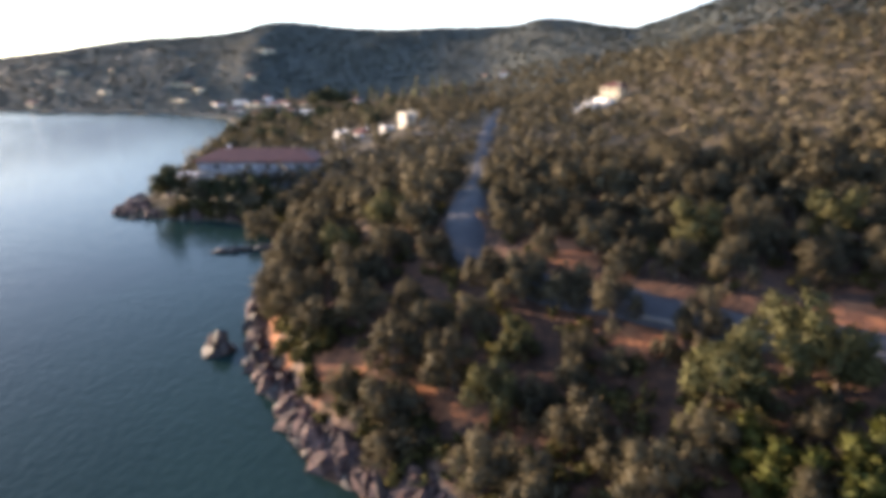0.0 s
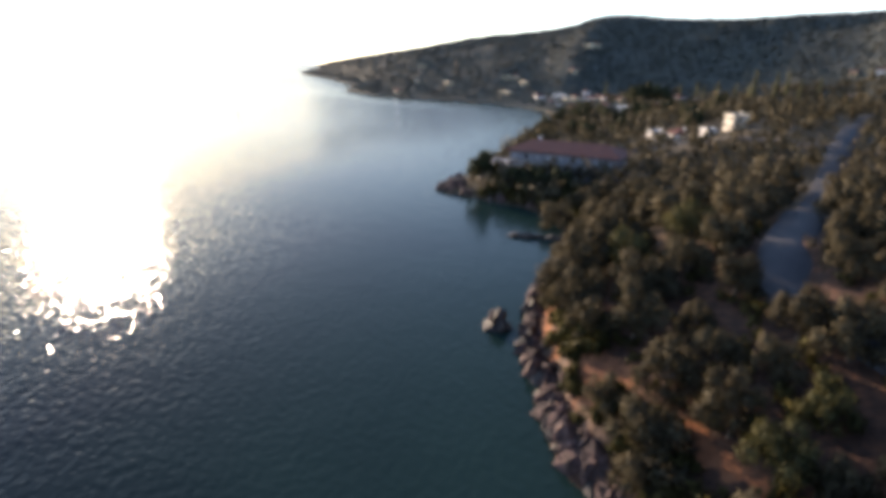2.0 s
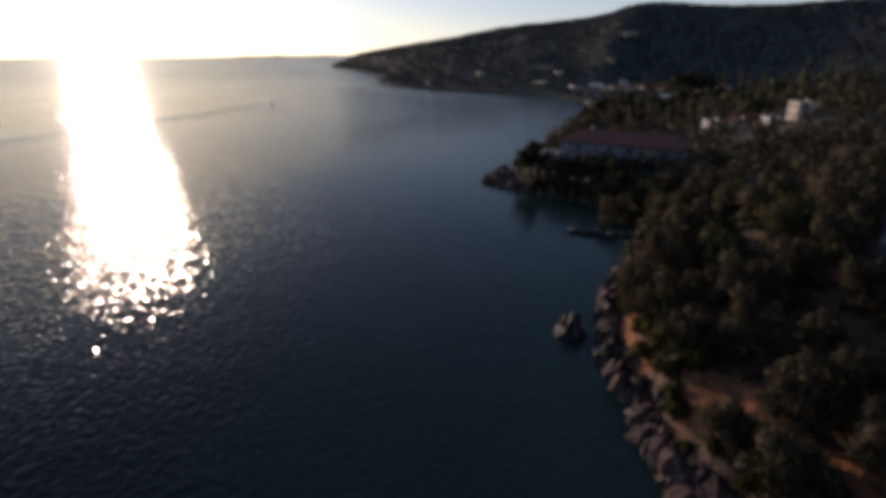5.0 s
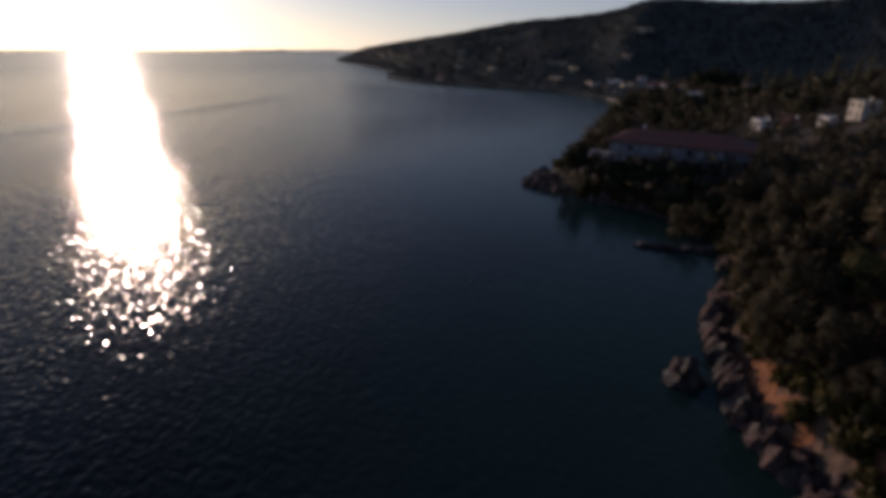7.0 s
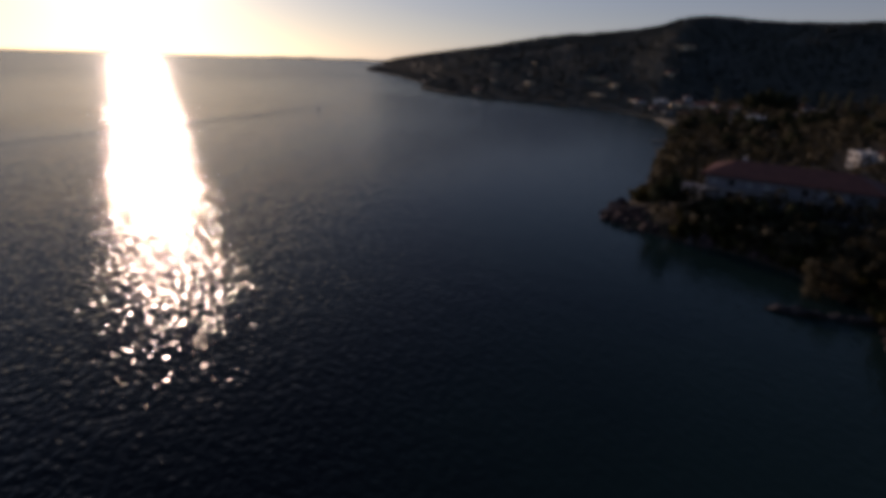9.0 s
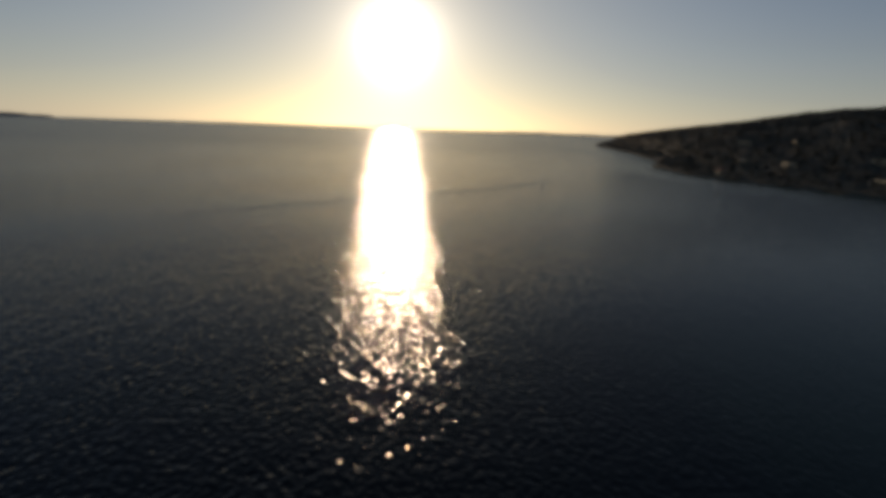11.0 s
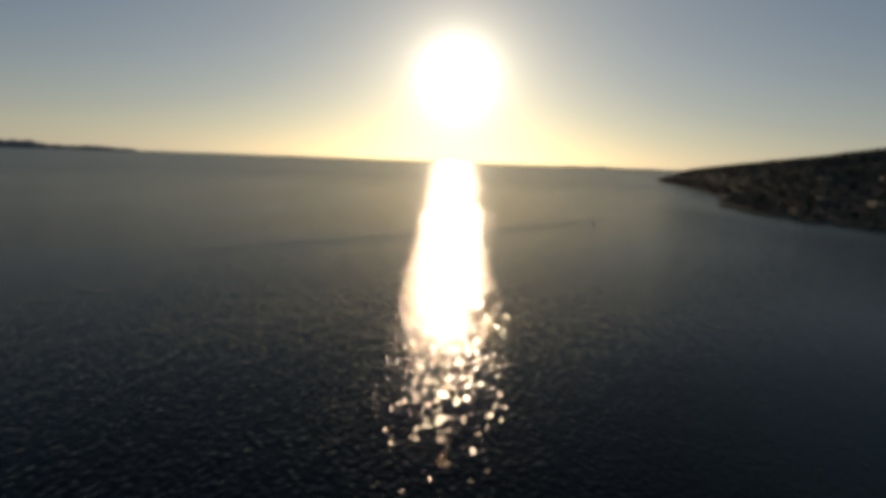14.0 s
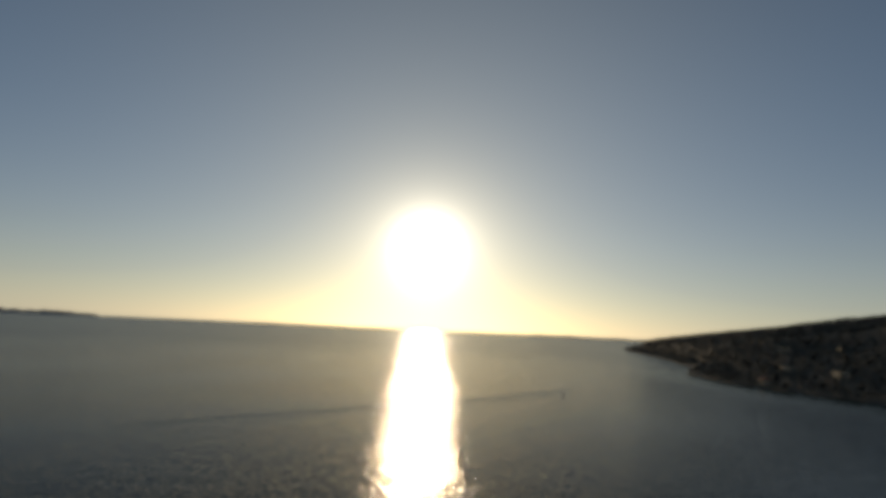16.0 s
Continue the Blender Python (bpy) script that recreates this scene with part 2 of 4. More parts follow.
def water_material():
    """Dark evening sea: a swell, ripples and fine chop in relief, with calmer slicks between."""
    m = bpy.data.materials.new("sea_water")
    m.use_nodes = True
    n, l = m.node_tree.nodes, m.node_tree.links
    b = n["Principled BSDF"]
    b.inputs["IOR"].default_value, b.inputs["Specular IOR Level"].default_value = 1.333, 0.45
    geo = n.new("ShaderNodeNewGeometry")
    # The open water is ruffled by the wind, the water under the shore is calmer.
    out_there = n.new("ShaderNodeVectorMath")
    out_there.operation = "LENGTH"
    l.new(geo.outputs["Position"], out_there.inputs[0])
    ruffle = n.new("ShaderNodeMapRange")
    ruffle.inputs[1].default_value, ruffle.inputs[2].default_value = 150.0, 1100.0
    ruffle.inputs[3].default_value, ruffle.inputs[4].default_value = 0.07, 0.18
    l.new(out_there.outputs["Value"], ruffle.inputs[0])
    l.new(ruffle.outputs[0], b.inputs["Roughness"])

    def tex(scale, detail, stretch=(1, 1, 1), turn=0.0, gain=0.5):
        mp = n.new("ShaderNodeMapping")
        mp.vector_type = "TEXTURE"
        mp.inputs["Scale"].default_value, mp.inputs["Rotation"].default_value = stretch, (0, 0, turn)
        l.new(geo.outputs["Position"], mp.inputs["Vector"])
        t = n.new("ShaderNodeTexNoise")
        t.inputs["Scale"].default_value, t.inputs["Detail"].default_value, t.inputs["Roughness"].default_value = scale, detail, gain
        l.new(mp.outputs[0], t.inputs["Vector"])
        return t.outputs[0]

    shallow = n.new("ShaderNodeValToRGB")
    shallow.color_ramp.elements[0].color, shallow.color_ramp.elements[1].color = (0.0016, 0.0055, 0.0095, 1), (0.018, 0.041, 0.036, 1)
    depth = n.new("ShaderNodeAttribute")
    depth.attribute_name = "shallow"
    patch = n.new("ShaderNodeMath")
    patch.operation = "MULTIPLY_ADD"
    l.new(tex(0.06, 4.0), patch.inputs[0])
    patch.inputs[1].default_value = 0.5
    l.new(depth.outputs["Fac"], patch.inputs[2])
    less = n.new("ShaderNodeMath")
    less.operation = "SUBTRACT"
    l.new(patch.outputs[0], less.inputs[0])
    less.inputs[1].default_value = 0.34
    l.new(less.outputs[0], shallow.inputs[0])
    l.new(shallow.outputs[0], b.inputs["Base Color"])
    slick = n.new("ShaderNodeMapRange")
    slick.inputs[1].default_value, slick.inputs[2].default_value = 0.35, 0.65
    slick.inputs[3].default_value, slick.inputs[4].default_value = 0.55, 1.0
    l.new(tex(0.012, 3.0, (1, 2.8, 1), 0.6), slick.inputs[0])
    # Calmer under the lee of the shore.
    lee = n.new("ShaderNodeMapRange")
    lee.inputs[3].default_value, lee.inputs[4].default_value = 1.0, 0.4
    sheltered = n.new("ShaderNodeAttribute")
    sheltered.attribute_name = "lee"
    l.new(sheltered.outputs["Fac"], lee.inputs[0])
    calm = n.new("ShaderNodeMath")
    calm.operation = "MULTIPLY"
    l.new(slick.outputs[0], calm.inputs[0])
    l.new(lee.outputs[0], calm.inputs[1])
    normal = None
    for scale, stretch, dist in ((0.26, (1.5, 1, 1), 0.19), (0.98, (1.2, 1, 1), 0.315)):
        bp = n.new("ShaderNodeBump")
        bp.inputs["Distance"].default_value = dist
        l.new(calm.outputs[0], bp.inputs["Strength"])
        l.new(tex(scale, 1.0, stretch, -0.42, 0.5), bp.inputs["Height"])
        if normal:
            l.new(normal, bp.inputs["Normal"])
        normal = bp.outputs[0]
    l.new(normal, b.inputs["Normal"])
    # Part of the surface only shows the dark depth below.
    deep, mix = n.new("ShaderNodeBsdfDiffuse"), n.new("ShaderNodeMixShader")
    l.new(shallow.outputs[0], deep.inputs["Color"])
    mix.inputs[0].default_value = 0.45
    l.new(b.outputs[0], mix.inputs[1])
    l.new(deep.outputs[0], mix.inputs[2])
    l.new(mix.outputs[0], n["Material Output"].inputs["Surface"])
    return m


M_GROUND, M_WATER = ground_material(), water_material()


# ---- shape of the land ----
# Plan of the coast (x, y): land lies to the right of this line, walking north.
COAST = np.array([(70, -4900), (60, -300), (34, -90), (16, -25), (7, 12), (1, 32), (-8, 42), (-14, 47), (-19, 55), (-25, 63),
                  (-28, 71), (-31, 80), (-33, 92), (-33.5, 108), (-39, 124), (-52, 135), (-75, 138), (-84, 140), (-92, 147), (-92, 162),
                  (-95, 186), (-106, 229), (-121, 300), (-137, 360), (-165, 424), (-210, 458), (-300, 482), (-345, 480), (-410, 503),
                  (-495, 551), (-560, 650), (-800, 850), (-1200, 1140), (-1170, 1300), (-700, 1900), (0, 3000), (500, 4900)], float)
# By bearing from the start (degrees, right is positive): slope of the skyline, its distance, and where the hill begins.
BEAR = [-180, -60, -46, -43, -39.4, -34.9, -27, -22, -16, -5, 4, 9, 18, 25, 32, 45, 60, 90, 180]
SKY = [0.0, -1.0, -1.0, -0.25, 0.3, 0.95, 2.1, 2.65, 3.4, 3.3, 3.45, 3.9, 3.3, 5.4, 6.5, 7.0, 7.2, 7.0, 5.0]
RIDGE = [1700, 1700, 1650, 1600, 1500, 1450, 1400, 1400, 1450, 1450, 1400, 1300, 1000, 800, 660, 560, 500, 450, 450]
FOOT = [900, 900, 1480, 1200, 800, 680, 590, 590, 600, 560, 480, 330, 170, 130, 110, 90, 80, 70, 70]


def smooth(a, b, v):
    u = np.clip((v - a) / (b - a), 0, 1)
    return u * u * (3 - 2 * u)


def wave(x, y, size, seed):
    """A cheap rolling pattern between -1 and 1."""
    r = np.random.RandomState(seed)
    v = 0
    for k in range(5):
        a, p, f = r.uniform(0, 6.28), r.uniform(0, 6.28), r.uniform(0.6, 1.7) * 6.28 / size
        v = v + np.sin((x * np.cos(a) + y * np.sin(a)) * f + p + 0.8 * np.sin(f * 0.7 * (y * np.cos(a) - x * np.sin(a))))
    return v / 3.2


def shore(x, y):
    """Distance from the coast line, positive inland."""
    best, side = np.full(np.shape(x), 1e9), np.ones(np.shape(x))
    for (ax, ay), (bx, by) in zip(COAST[:-1], COAST[1:]):
        ux, uy = bx - ax, by - ay
        k = np.clip(((x - ax) * ux + (y - ay) * uy) / (ux * ux + uy * uy), 0, 1)
        d = np.hypot(x - ax - k * ux, y - ay - k * uy)
        c = ux * (y - ay) - uy * (x - ax)
        near = d < best - 1e-9
        best, side = np.where(near, d, best), np.where(near, np.where(c < 0, 1.0, -1.0), side)
    return best * side


def height(x, y):
    """Height of the ground."""
    x, y = np.asarray(x, float), np.asarray(y, float)
    s = shore(x, y) + 1.3 * wave(x, y, 13, 3) * smooth(600, 100, np.hypot(x, y))
    r, b = np.hypot(x, y), np.degrees(np.arctan2(x, y))
    near = smooth(190, 120, y)
    cliff = 1.2 + 3.4 * smooth(128, 104, y)
    mid = smooth(120, 185, y) * smooth(460, 290, y)
    z = cliff * smooth(-0.5, 5.0, s) + (0.27 * near + 0.03 + 0.06 * mid) * np.clip(s - 3, 0, 34)
    z = z + 0.2 * mid * np.clip(s - 45, 0, 45)
    z = z + 0.055 * np.clip(s - 37, 0, 140) * smooth(420, 250, y)
    rd = np.interp(b, BEAR, RIDGE)
    top = np.maximum(38.5 + rd * np.tan(np.radians(np.interp(b, BEAR, SKY))), 2)
    u = np.clip((r - np.interp(b, BEAR, FOOT)) / (rd - np.interp(b, BEAR, FOOT)), 0, 1.35)
    k = np.where(u < 1, np.sin(np.minimum(u, 1) * 1.5708) ** 1.3, 1 - 0.6 * (u - 1))
    hill = np.maximum(top - z, 0) * k * smooth(0, 70, s)
    hill = hill * (1 + 0.10 * wave(x, y, 340, 8) * np.sin(np.clip(u, 0, 1) * 3.1416))
    # A spur that comes down from the skyline towards the village and shades the slope behind it.
    hill = hill + 17 * np.exp(-((b + 20.0 - 5 * u) / 2.6) ** 2) * np.sin(np.clip(u, 0, 1) * 3.1416) * 2 * (1 - np.clip(u, 0, 1)) * smooth(0, 120, s)
    z = z + hill + smooth(6, 40, s) * (0.5 * wave(x, y, 23, 5) + 0.9 * wave(x, y, 70, 6))
    return np.where(s > -0.5, z, np.maximum(-9, (s + 0.5) * 0.45))


# ---- builders ----
def mesh_object(name, verts, faces, mat, parent=None, label="", shade=False, normals=None):
    """One mesh object from numpy verts and faces of equal size."""
    verts, faces = np.asarray(verts, np.float32), np.asarray(faces, np.int32)
    me = bpy.data.meshes.new(name)
    k = faces.shape[1]
    me.vertices.add(len(verts))
    me.vertices.foreach_set("co", verts.ravel())
    me.loops.add(faces.size)
    me.loops.foreach_set("vertex_index", faces.ravel())
    me.polygons.add(len(faces))
    me.polygons.foreach_set("loop_start", np.arange(0, faces.size, k, dtype=np.int32))
    if shade:
        me.polygons.foreach_set("use_smooth", np.ones(len(faces), bool))
    me.update(calc_edges=True)
    me.validate()
    if normals is not None:
        me.polygons.foreach_set("use_smooth", np.ones(len(me.polygons), bool))
        me.normals_split_custom_set_from_vertices(normals)
    for x in (mat if isinstance(mat, (list, tuple)) else [mat]):
        me.materials.append(x)
    ob = new(name, me)
    ob.parent = parent
    return tagged(ob, label)


def part(name, bm, mat, parent=None, label=""):
    """Links a bmesh as one mesh object."""
    me = bpy.data.meshes.new(name)
    bmesh.ops.recalc_face_normals(bm, faces=bm.faces)
    bm.to_mesh(me)
    bm.free()
    me.materials.append(mat)
    ob = new(name, me)
    ob.parent = parent
    return tagged(ob, label)


def box(bm, x0, x1, y0, y1, z0, z1, bevel=0.0):
    """Adds a box to a bmesh."""
    made = bmesh.ops.create_cube(bm, size=1.0, matrix=Matrix.Translation(((x0 + x1) / 2, (y0 + y1) / 2, (z0 + z1) / 2)) @ Matrix.Diagonal((x1 - x0, y1 - y0, z1 - z0, 1)))
    if bevel:
        edges = list({e for v in made["verts"] for e in v.link_edges})
        bmesh.ops.bevel(bm, geom=edges, offset=bevel, segments=1, affect="EDGES")
    return bm


def ground_at(x, y):
    return float(height(np.array([x]), np.array([y]))[0])


def empty(name, label, category, group=""):
    return tagged(new(name), label, category, group)


# ---- ground and sea ----
bearings = np.radians(np.concatenate([np.arange(-180, -62, 3.0), np.arange(-62, 62, 0.45), np.arange(62, 180, 3.0)]))
rings = np.concatenate([[0.0], np.geomspace(4, 4960, 430)])
gx, gy = np.outer(rings, np.sin(bearings)), np.outer(rings, np.cos(bearings))
gz = height(gx, gy)
nb = len(bearings)
i, j = np.meshgrid(np.arange(len(rings) - 1), np.arange(nb), indexing="ij")
quads = np.stack([i * nb + j, i * nb + (j + 1) % nb, (i + 1) * nb + (j + 1) % nb, (i + 1) * nb + j], -1).reshape(-1, 4)
land = mesh_object("ground", np.stack([gx, gy, gz], -1).reshape(-1, 3), quads[:, ::-1], M_GROUND, shade=True)
# Bare red places: middle and radius.
BARE = [(-12, 54.6, 2.9), (-13.6, 57.2, 2.0), (-9.8, 54.8, 1.6), (-15.5, 58, 1.3), (-2.2, 48.4, 1.3), (-2.8, 46.2, 1.0), (-0.5, 46.0, 1.1), (1.6, 44.6, 1.0), (3.6, 43.3, 0.9), (6.2, 41.4, 0.8), (15, 72, 3.4), (18, 67, 3), (40.5, 49.6, 3.5), (20, 50, 2.5), (-3, 80, 2.2), (-25.5, 70.6, 1.7), (-24.4, 67.6, 1.2), (-22.7, 64.6, 1.1), (-20.4, 62.0, 0.9)]
bare_value = 0 * gx
for px, py, pr in BARE:
    bare_value = np.maximum(bare_value, np.clip(1.1 - np.hypot(gx - px, gy - py) / pr * 0.6, 0, 1))
land.data.attributes.new("bare", "FLOAT", "POINT").data.foreach_set("value", bare_value.astype(np.float32).ravel())
tagged(land,
       "red earth slopes with scrub, rising to dark wooded hills", "ground", kind="structure")

sea_rings, sea_turns = np.geomspace(0.05, 4965, 190), np.radians(np.arange(0, 360, 2.0))
sx, sy = np.outer(sea_rings, np.sin(sea_turns)), np.outer(sea_rings, np.cos(sea_turns))
ns = len(sea_turns)
i, j = np.meshgrid(np.arange(len(sea_rings) - 1), np.arange(ns), indexing="ij")
quads = np.stack([i * ns + j, i * ns + (j + 1) % ns, (i + 1) * ns + (j + 1) % ns, (i + 1) * ns + j], -1).reshape(-1, 4)
sverts = np.stack([sx, sy, 0 * sx], -1).reshape(-1, 3)
sea = mesh_object("water", sverts, quads[:, ::-1], M_WATER, shade=True)
sea.data.attributes.new("shallow", "FLOAT", "POINT").data.foreach_set("value", (0.9 * smooth(75, 4, -shore(sx, sy))).astype(np.float32).ravel())
sea.data.attributes.new("lee", "FLOAT", "POINT").data.foreach_set("value", smooth(92, 25, -shore(sx, sy)).astype(np.float32).ravel())
tagged(sea, "dark blue evening sea with small ripples", "sea", kind="structure")

# Low land across the sea, on the horizon, with haze in its base colour.
for name, b0, b1, top, seed in (("backdrop", -170, -95.5, 85, 1), ("backdrop", -58, -40, 16, 3), ("backdrop", -99, -50, 5, 4)):
    bb = np.linspace(b0, b1, int((b1 - b0) * 4) + 1)
    u = (bb - b0) / (b1 - b0)
    prof = top * np.clip(np.sin(u * 3.1416), 0, 1) ** 0.3 * (0.62 + 0.3 * wave(bb * 10, bb * 0, 60, seed) + 0.12 * wave(bb * 10, bb * 0, 14, seed + 9)) + 1
    rows3 = [(4700, prof * 0 - 3), (4780, prof * 0.7), (4860, prof), (4930, prof * 0 - 3)]
    v = np.concatenate([np.stack([r * np.sin(np.radians(bb)), r * np.cos(np.radians(bb)), z], -1) for r, z in rows3])
    c = len(bb)
    f = np.concatenate([np.stack([np.arange(c - 1) + k * c, np.arange(1, c) + k * c, np.arange(1, c) + (k + 1) * c, np.arange(c - 1) + (k + 1) * c], -1) for k in range(3)])
    tagged(mesh_object(name, v, f, M_HAZY_LAND, shade=True), "low hills across the sea on the horizon, haze put into their pale colour", "distant hills", kind="structure")


# ---- road ----
def spline(points, step):
    """A smooth line through plan points, at even steps."""
    p = [Vector((*q, 0)) for q in points]
    p = [p[0] * 2 - p[1], *p, p[-1] * 2 - p[-2]]
    out = []
    for a, b, c, d in zip(p, p[1:], p[2:], p[3:]):
        k = max(2, int((c - b).length / step))
        for n in range(k):
            t = n / k
            out.append(0.5 * (2 * b + (c - a) * t + (2 * a - 5 * b + 4 * c - d) * t * t + (3 * b - a - 3 * c + d) * t ** 3))
    return out + [p[-2]]


def road_ribbon(name, line, width, mat, lift, label):
    """A paved strip laid on the ground, with shoulders that run down into it."""
    v, f = [], []
    for k, q in enumerate(line):
        a, b = line[max(k - 1, 0)], line[min(k + 1, len(line) - 1)]
        side = Vector((b.y - a.y, a.x - b.x, 0)).normalized()
        mid = ground_at(q.x, q.y)
        for o, z in ((-0.62, -0.9), (-0.5, 0.0), (0, 0.05), (0.5, 0.0), (0.62, -0.9)):
            e = q + side * width * o
            v.append((e.x, e.y, 0.6 * mid + 0.4 * ground_at(e.x, e.y) + lift + z))
    for k in range(len(line) - 1):
        for n in range(4):
            f.append((k * 5 + n, k * 5 + n + 1, k * 5 + n + 6, k * 5 + n + 5))
    return tagged(mesh_object(name, v, f, mat, shade=False), label, "road", kind="structure")


ROAD = spline([(95, -60), (70, 0), (46, 35), (31, 49.5), (23, 55.5), (12, 63), (5, 71), (3.2, 83), (4.5, 98), (6, 113), (9.5, 142), (14.7, 196), (22, 245), (38, 300), (60, 380)], 3.0)
road_ribbon("road", ROAD, 5.5, M_ASPHALT, 0.35, "grey asphalt road between olive groves")
VILLAGE_ROAD = spline([(14.7, 196), (-5, 206), (-30, 214), (-58, 205), (-72, 195)], 4.0)
road_ribbon("road", VILLAGE_ROAD, 3.6, M_ASPHALT, 0.30, "narrow asphalt side road to the houses")


def kerb(line, offset):
    """A low concrete kerb along one side of a road."""
    v, f = [], []
    for k, q in enumerate(line):
        a, c = line[max(k - 1, 0)], line[min(k + 1, len(line) - 1)]
        side = Vector((c.y - a.y, a.x - c.x, 0)).normalized()
        e = q + side * offset
        z = 0.6 * ground_at(q.x, q.y) + 0.4 * ground_at(e.x, e.y) + 0.35
        for o, up in ((-0.10, -0.5), (-0.10, 0.12), (0.10, 0.12), (0.10, -0.5)):
            p = e + side * o
            v.append((p.x, p.y, z + up))
    for k in range(len(line) - 1):
        for n in range(3):
            f.append((k * 4 + n, k * 4 + n + 1, k * 4 + n + 5, k * 4 + n + 4))
    return tagged(mesh_object("kerb", v, f, M_KERB), "low grey concrete kerb along the road", "kerb", kind="structure")


kerb([q for q in ROAD if 40 < q.y < 57], -2.91)
road_ribbon("beach", spline([(-134, 362), (-146, 394), (-165, 425)], 4.0), 4.0, M_SAND, 0.3, "narrow pale sand beach at the head of the bay")
LINE = np.array([(q.x, q.y) for q in ROAD + VILLAGE_ROAD])


def off_road(x, y):
    return float(np.min(np.hypot(LINE[:, 0] - x, LINE[:, 1] - y)))


# ---- trees ----
def tufts(rng, lobes, count, size, flat=0.35, fringe=0.35, whole=0.35, ragged=0.22):
    """Many small bent leaf sprays over the surface of some lobes; a share of them, fringe, are twigs that stick out. lobes: rows of x, y, z, radius."""
    lobes = np.asarray(lobes, float)
    share = lobes[:, 3] ** 1.7
    pick = rng.choice(len(lobes), count, p=share / share.sum())
    d = rng.normal(size=(count, 3))
    d[:, 2] += 0.3
    d /= np.linalg.norm(d, axis=1)[:, None]
    c = lobes[pick, :3] + d * lobes[pick, 3:4] * rng.uniform(0.5, 1.1, (count, 1)) * np.array([1, 1, 1.25])
    nrm = d + rng.normal(size=(count, 3)) * flat
    nrm /= np.linalg.norm(nrm, axis=1)[:, None]
    a = np.cross(nrm, rng.normal(size=(count, 3)))
    a /= np.linalg.norm(a, axis=1)[:, None]
    b = np.cross(nrm, a)
    s = size * rng.uniform(0.55, 1.4, (count, 1))
    # Twigs: the long axis points outwards and up, the face lies across it.
    twig = rng.uniform(size=(count, 1)) < fringe
    up = d + np.array([0, 0, 0.6]) + rng.normal(size=(count, 3)) * 0.25
    up /= np.linalg.norm(up, axis=1)[:, None]
    across = np.cross(up, rng.normal(size=(count, 3)))
    across /= np.linalg.norm(across, axis=1)[:, None]
    c = np.where(twig, c + up * s * 0.9, c)
    a, b = np.where(twig, up * 1.5, a), np.where(twig, across * 0.8, b)
    nrm = np.where(twig, np.cross(up, across), nrm)
    v = np.stack([c - a * s, c - b * s * 0.5 + nrm * s * 0.18, c + a * s, c + b * s * 0.5 + nrm * s * 0.18], 1).reshape(-1, 3)
    middle = lobes[:, :3].mean(axis=0)
    out = (c - middle) / np.linalg.norm(c - middle, axis=1)[:, None]
    soft_n = d * 0.8 + out * whole + rng.normal(size=(count, 3)) * ragged
    soft_n /= np.linalg.norm(soft_n, axis=1)[:, None]
    return v, np.arange(count * 4, dtype=np.int32).reshape(-1, 4), np.repeat(soft_n, 4, axis=0)


def crown_lobes(rng, r, h, n):
    """Lobes of an uneven, broken crown of radius r and top h."""
    lean = rng.uniform(-0.18, 0.18, 2) * r
    out = [(lean[0] * 0.5, lean[1] * 0.5, h * 0.48, r * 0.42)]
    for k in range(n):
        a, up = k * 2.4 + rng.uniform(-0.7, 0.7), rng.uniform(0.0, 1.0)
        d = r * rng.uniform(0.40, 1.0) * (1 - 0.62 * up ** 1.5)
        out.append((d * math.cos(a) + lean[0] * up, d * math.sin(a) + lean[1] * up, h * (0.20 + 0.70 * up) * rng.uniform(0.82, 1.16), r * rng.uniform(0.14, 0.34)))
    return out


def limb(bm, a, b, ra, rb, turns=6):
    """A tapered round limb from a to b."""
    a, b = Vector(a), Vector(b)
    way = (b - a).normalized()
    u = way.orthogonal().normalized()
    w = way.cross(u)
    rows4 = [[bm.verts.new(p + (u * math.cos(t) + w * math.sin(t)) * r) for t in (6.2832 * k / turns for k in range(turns))] for p, r in ((a, ra), ((a + b) / 2 + u * ra * 0.5, (ra + rb) / 2), (b, rb))]
    for p, q in zip(rows4, rows4[1:]):
        for k in range(turns):
            bm.faces.new((p[k], p[(k + 1) % turns], q[(k + 1) % turns], q[k]))
    bm.faces.new(rows4[0][::-1])
    bm.faces.new(rows4[-1])


def broad_tree(name, seed, r, h, count, size, leaf, label, category, group, lobes=11):
    """A tree on an Empty at its foot: trunk with limbs, and a crown of leaf sprays."""
    rng = np.random.RandomState(seed)
    tree = empty(name, label, category, group)
    shape = crown_lobes(rng, r, h, lobes)
    bm = bmesh.new()
    limb(bm, (0, 0, -0.5), (0.15, 0.1, h * 0.28), r * 0.11, r * 0.075)
    for x, y, z, q in shape[1:6]:
        limb(bm, (0.15, 0.1, h * 0.25), (x * 0.75, y * 0.75, z * 0.92), r * 0.055, r * 0.02, 5)
    part("trunk", bm, M_BARK, tree)
    v, f, nn = tufts(rng, shape, count, size)
    mesh_object("crown", v, f, leaf, tree, normals=nn)
    return tree


OLIVE_LABEL = "grey-green olive tree with a dense rounded crown"
olive_kinds = [broad_tree("olive_tree", 20 + k, 3.5, (5.6, 6.4, 5.2, 6.8, 5.9, 5.4)[k], 3500, 0.185, M_OLIVE, OLIVE_LABEL, "tree", "olive grove", 13 + 2 * k) for k in range(6)]
plain_kinds = [broad_tree("olive_tree", 40 + k, 3.5, (5.6, 6.2, 5.2, 6.6)[k], 1500, 0.29, M_OLIVE, OLIVE_LABEL, "tree", "olive grove", 11 + 2 * k) for k in range(4)]

